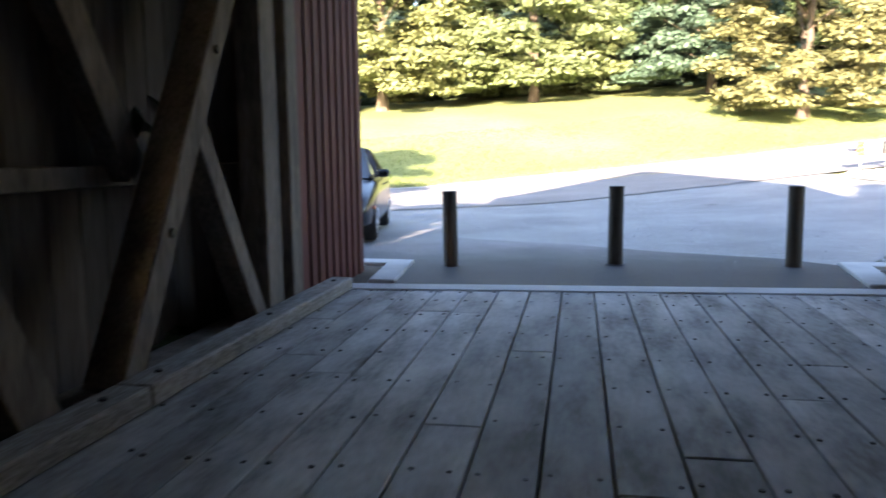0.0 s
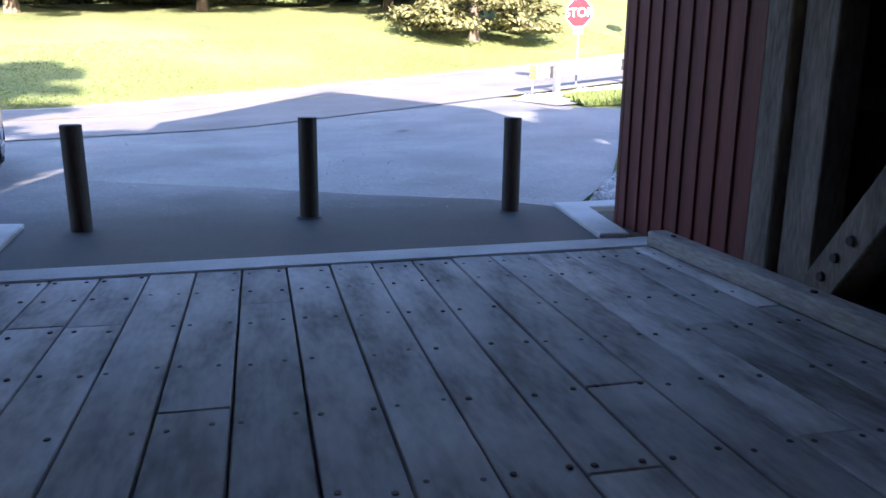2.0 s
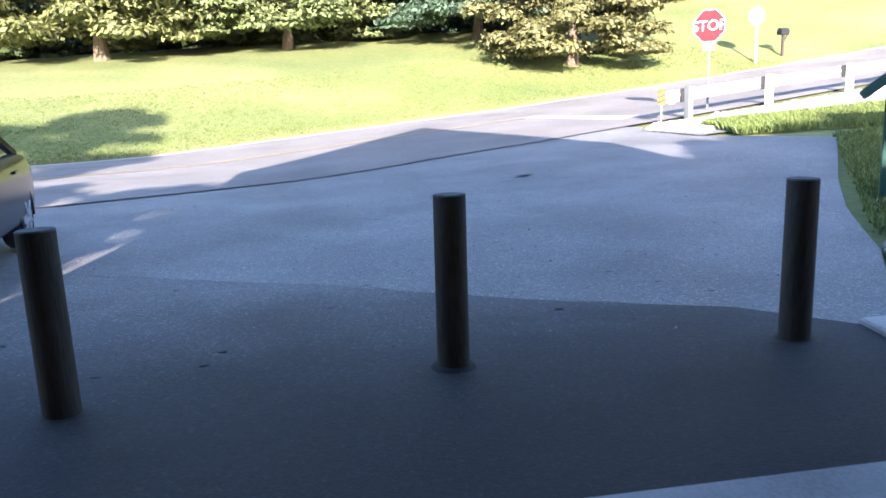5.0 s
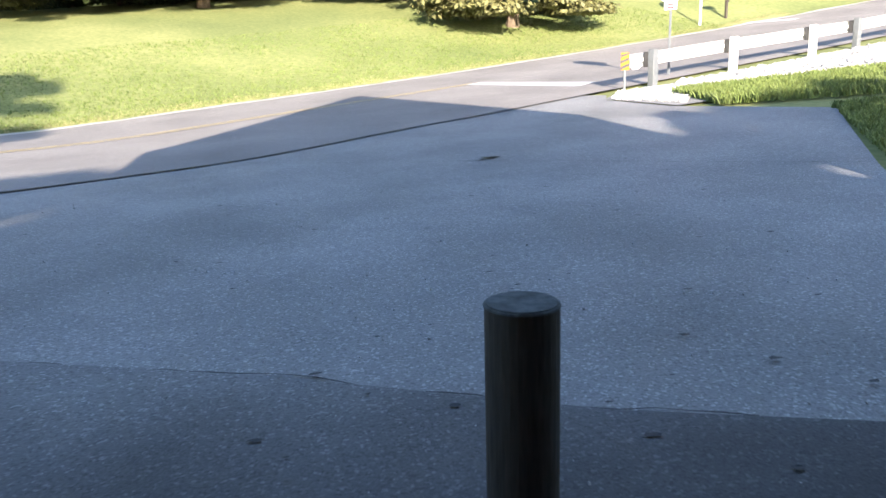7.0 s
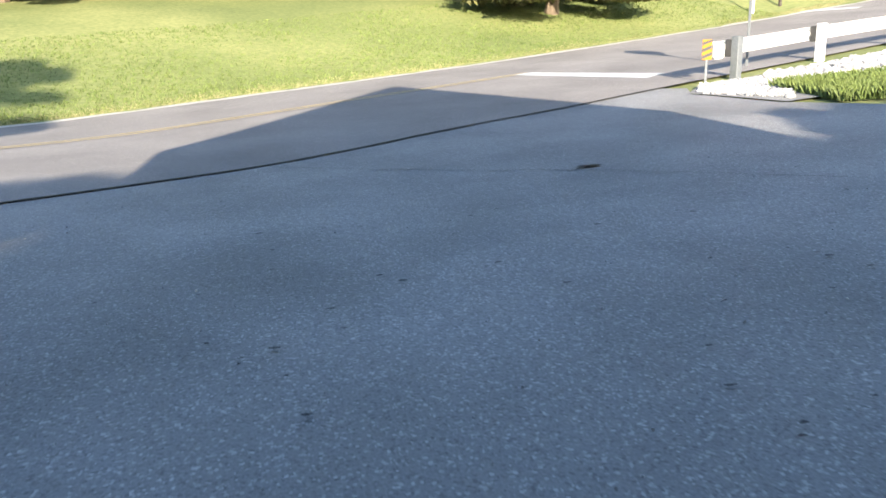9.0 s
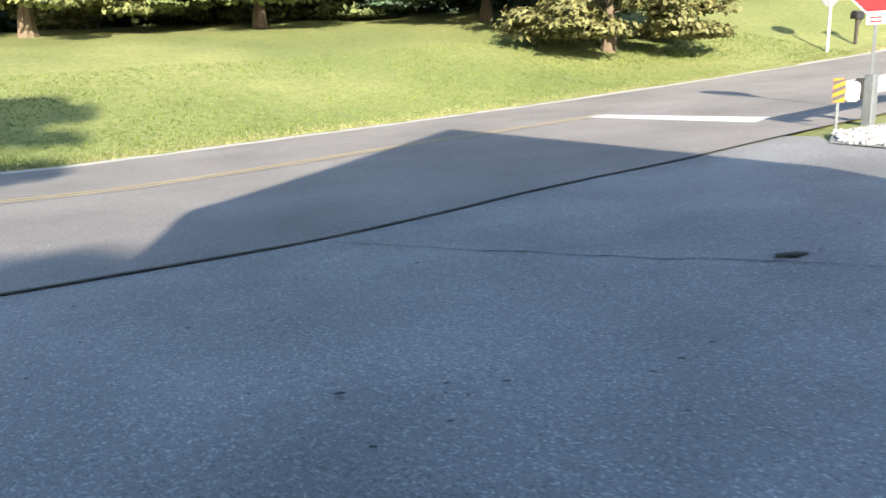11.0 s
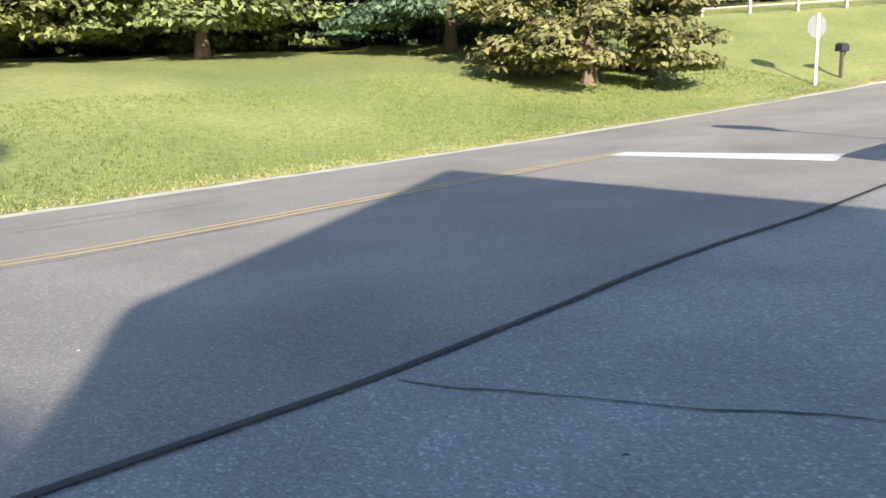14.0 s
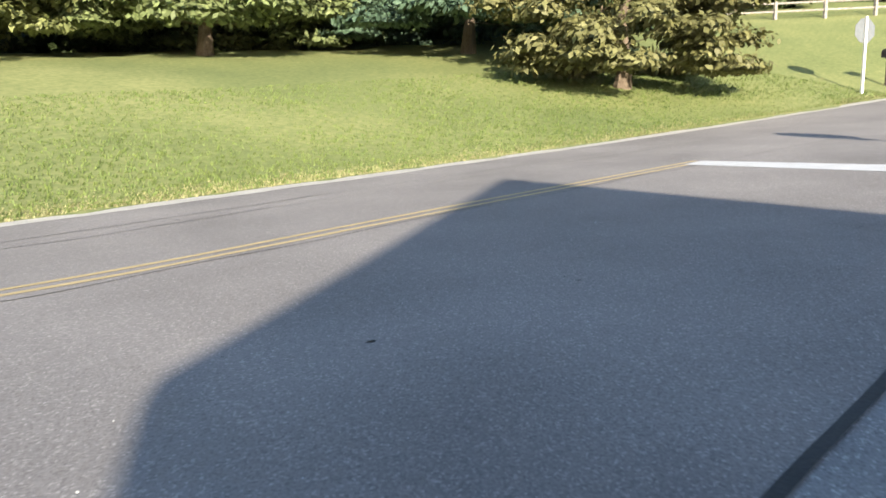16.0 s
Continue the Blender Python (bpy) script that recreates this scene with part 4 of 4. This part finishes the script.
def trunk_mesh(cen, height, r, seed, base):
    rg = random.Random(seed)
    bm = bmesh.new()

    def limb(p, q, r0, r1, seg=4, sides=8):
        prev = None
        for i in range(seg + 1):
            t = i / seg
            c = Vector(p).lerp(Vector(q), t) + Vector((rg.uniform(-1, 1), rg.uniform(-1, 1), 0)) * r0 * 0.7 * (0 < i < seg)
            rr = r0 + (r1 - r0) * t + (r0 * 0.5 if i == 0 and r0 == r else 0)
            ring = [bm.verts.new((c.x + rr * math.cos(2 * math.pi * k / sides), c.y + rr * math.sin(2 * math.pi * k / sides), c.z)) for k in range(sides)]
            if prev:
                for k in range(sides):
                    bm.faces.new((prev[k], prev[(k + 1) % sides], ring[(k + 1) % sides], ring[k]))
            prev = ring
    limb((0, 0, -0.3), (rg.uniform(-0.3, 0.3), rg.uniform(-0.3, 0.3), height * 0.8), r, r * 0.25, 7)
    for c in rg.sample([tuple(c) for c in cen], min(14, len(cen))):
        z = min(max(base * 0.9, c[2] * 0.6), height * 0.7)
        limb((0, 0, z), c, r * 0.38, 0.03, 4, 6)
    return bm


def tree(kind_, place, turn, label, scale=1.0):
    ob = thing("tree", label, "tree", pose(*place, 0, 0, turn) @ Matrix.Diagonal((scale, scale, scale, 1)))
    tr, cr = kind_
    share("trunk", tr, ob, Matrix())
    share("crown", cr, ob, Matrix())
    return ob


def species(seed, material, height, radius, base, lumps, per, leaf, r, droop=0.4, shape=1.0):
    me, cen = crown_mesh("crown", material, seed, height, radius, base, lumps, per, leaf, droop, shape)
    bm = trunk_mesh(cen, height, r, seed, base)
    tm = bpy.data.meshes.new("trunk")
    bm.to_mesh(tm)
    bm.free()
    tm.materials.append(M_BARK)
    return tm, me


T_LIGHT = species(1, M_LEAF_LIGHT, 12.5, 6.0, 1.6, 190, 360, 0.33, 0.34, 1.0)
T_MID = species(2, M_LEAF_MID, 12.0, 6.0, 1.4, 190, 360, 0.33, 0.30, 1.0)
T_COOL = species(3, M_LEAF_COOL, 14.0, 5.4, 1.6, 190, 300, 0.33, 0.28, 1.2, 0.0)
T_OLIVE = species(4, M_LEAF_OLIVE, 10.5, 4.7, 0.8, 190, 360, 0.27, 0.26, 0.9)
T_DARK = species(5, M_LEAF_DARK, 15.0, 6.0, 0.8, 110, 140, 0.65, 0.35, 1.0)
T_BUSH = species(6, M_LEAF_DARK, 3.4, 2.6, 0.2, 34, 120, 0.36, 0.08, 0.4)

T_HIGH = species(7, M_LEAF_DARK, 16.5, 3.4, 12.0, 60, 120, 0.5, 0.3, 0.5)
T_SLIM = species(8, M_LEAF_DARK, 9.6, 2.7, 0.8, 70, 120, 0.42, 0.18, 0.4)
T_CROWN = species(9, M_LEAF_DARK, 10.8, 2.7, 6.6, 60, 130, 0.42, 0.2, 0.4)


def on(x, y):
    return x, y, land(x, y) - 0.05


tree(T_LIGHT, on(-12.6, 50.2), 0, "broad yellow-green tree on the meadow with a pale trunk")
tree(T_MID, on(-2.85, 52.9), 40, "broad light green spreading tree at the meadow's edge")
tree(T_COOL, on(8.45, 52.3), 10, "dark blue-green tree with layered drooping branches")
tree(T_OLIVE, on(11.85, 44.3), 75, "low olive-brown tree with branches near the ground")
rg = random.Random(21)
for i in range(15):
    x = -48 + i * 8.2 + rg.uniform(-2, 2)
    y = 64 + rg.uniform(-3, 4) + (4 if x > 20 else 0)
    tree(rg.choice((T_DARK, T_DARK, T_COOL)), on(x, y), rg.uniform(0, 360), "tall tree in the wood behind the meadow", rg.uniform(0.9, 1.3))
for i in range(13):
    x = -60 + i * 11 + rg.uniform(-3, 3)
    tree(T_DARK, on(x, 77 + rg.uniform(-4, 4)), rg.uniform(0, 360), "tall dark tree deep in the wood", rg.uniform(1.3, 1.7))
for x, y in [(-60 + 4.3 * k, 62.5 + 3 * (k % 3)) for k in range(26)] + [(-27, 55), (-20, 58), (-8, 59), (-5.5, 61), (2.5, 58), (5.0, 60), (13, 60), (18, 58), (23, 61), (-15, 60), (29, 62), (8, 61)]:
    tree(T_BUSH, on(x, y), rg.uniform(0, 360), "dark undergrowth bush at the edge of the wood", rg.uniform(1.1, 1.7))
tree(T_LIGHT, on(-25.5, 50.5), 200, "yellow-green tree beyond the parked car")
# unseen trees beside the bridge that shade the apron
# three near y -46 are added to keep sun out of the far end
for x, y, k, sc in ((-9.4, -2.5, T_DARK, 0.60), (-14.5, -2.0, T_DARK, 0.60), (-21, -1, T_DARK, 0.62), (-5.2, -1.0, T_SLIM, 0.86), (-5.3, -6.0, T_CROWN, 0.93), (-7.6, 1.5, T_SLIM, 0.88), (6.5, -1.0, T_SLIM, 0.95), (5.6, 2.4, T_SLIM, 0.84), (9.0, 2.4, T_SLIM, 0.8), (-4.5, 3.0, T_SLIM, 0.57), (-4.2, 0.4, T_SLIM, 0.66), (-4.0, 5.2, T_SLIM, 0.5), (10.6, -1.5, T_SLIM, 1.0), (6.4, -6.0, T_CROWN, 1.0), (8.4, -3.5, T_SLIM, 1.1), (1, -47, T_DARK, 0.9), (-8, -46, T_DARK, 0.9), (9, -46, T_DARK, 0.9), (-12.5, -7.0, T_HIGH, 1.0)):
    tree(k, on(x, y), x * 40, "unseen tree by the bridge, placed for its shade", sc)

# ---- far rail fence ----
fence = thing("rail_fence", "pale split rail fence at the far wood edge", "fence")
for i in range(6):
    x, y = 25.6 + i * 2.6, 58.0 - i * 0.9
    part("fence_post", box(bmesh.new(), x - 0.09, y - 0.09, land(x, y) - 0.2, x + 0.09, y + 0.09, land(x, y) + 1.0, 0.01), M_KERB, fence)
    if i < 5:
        for h in (0.45, 0.9):
            part("fence_rail", beam(bmesh.new(), (x, y, land(x, y) + h), (x + 2.6, y - 0.9, land(x + 2.6, y - 0.9) + h), 0.10, 0.05, (0, 1, 0)), M_KERB, fence)
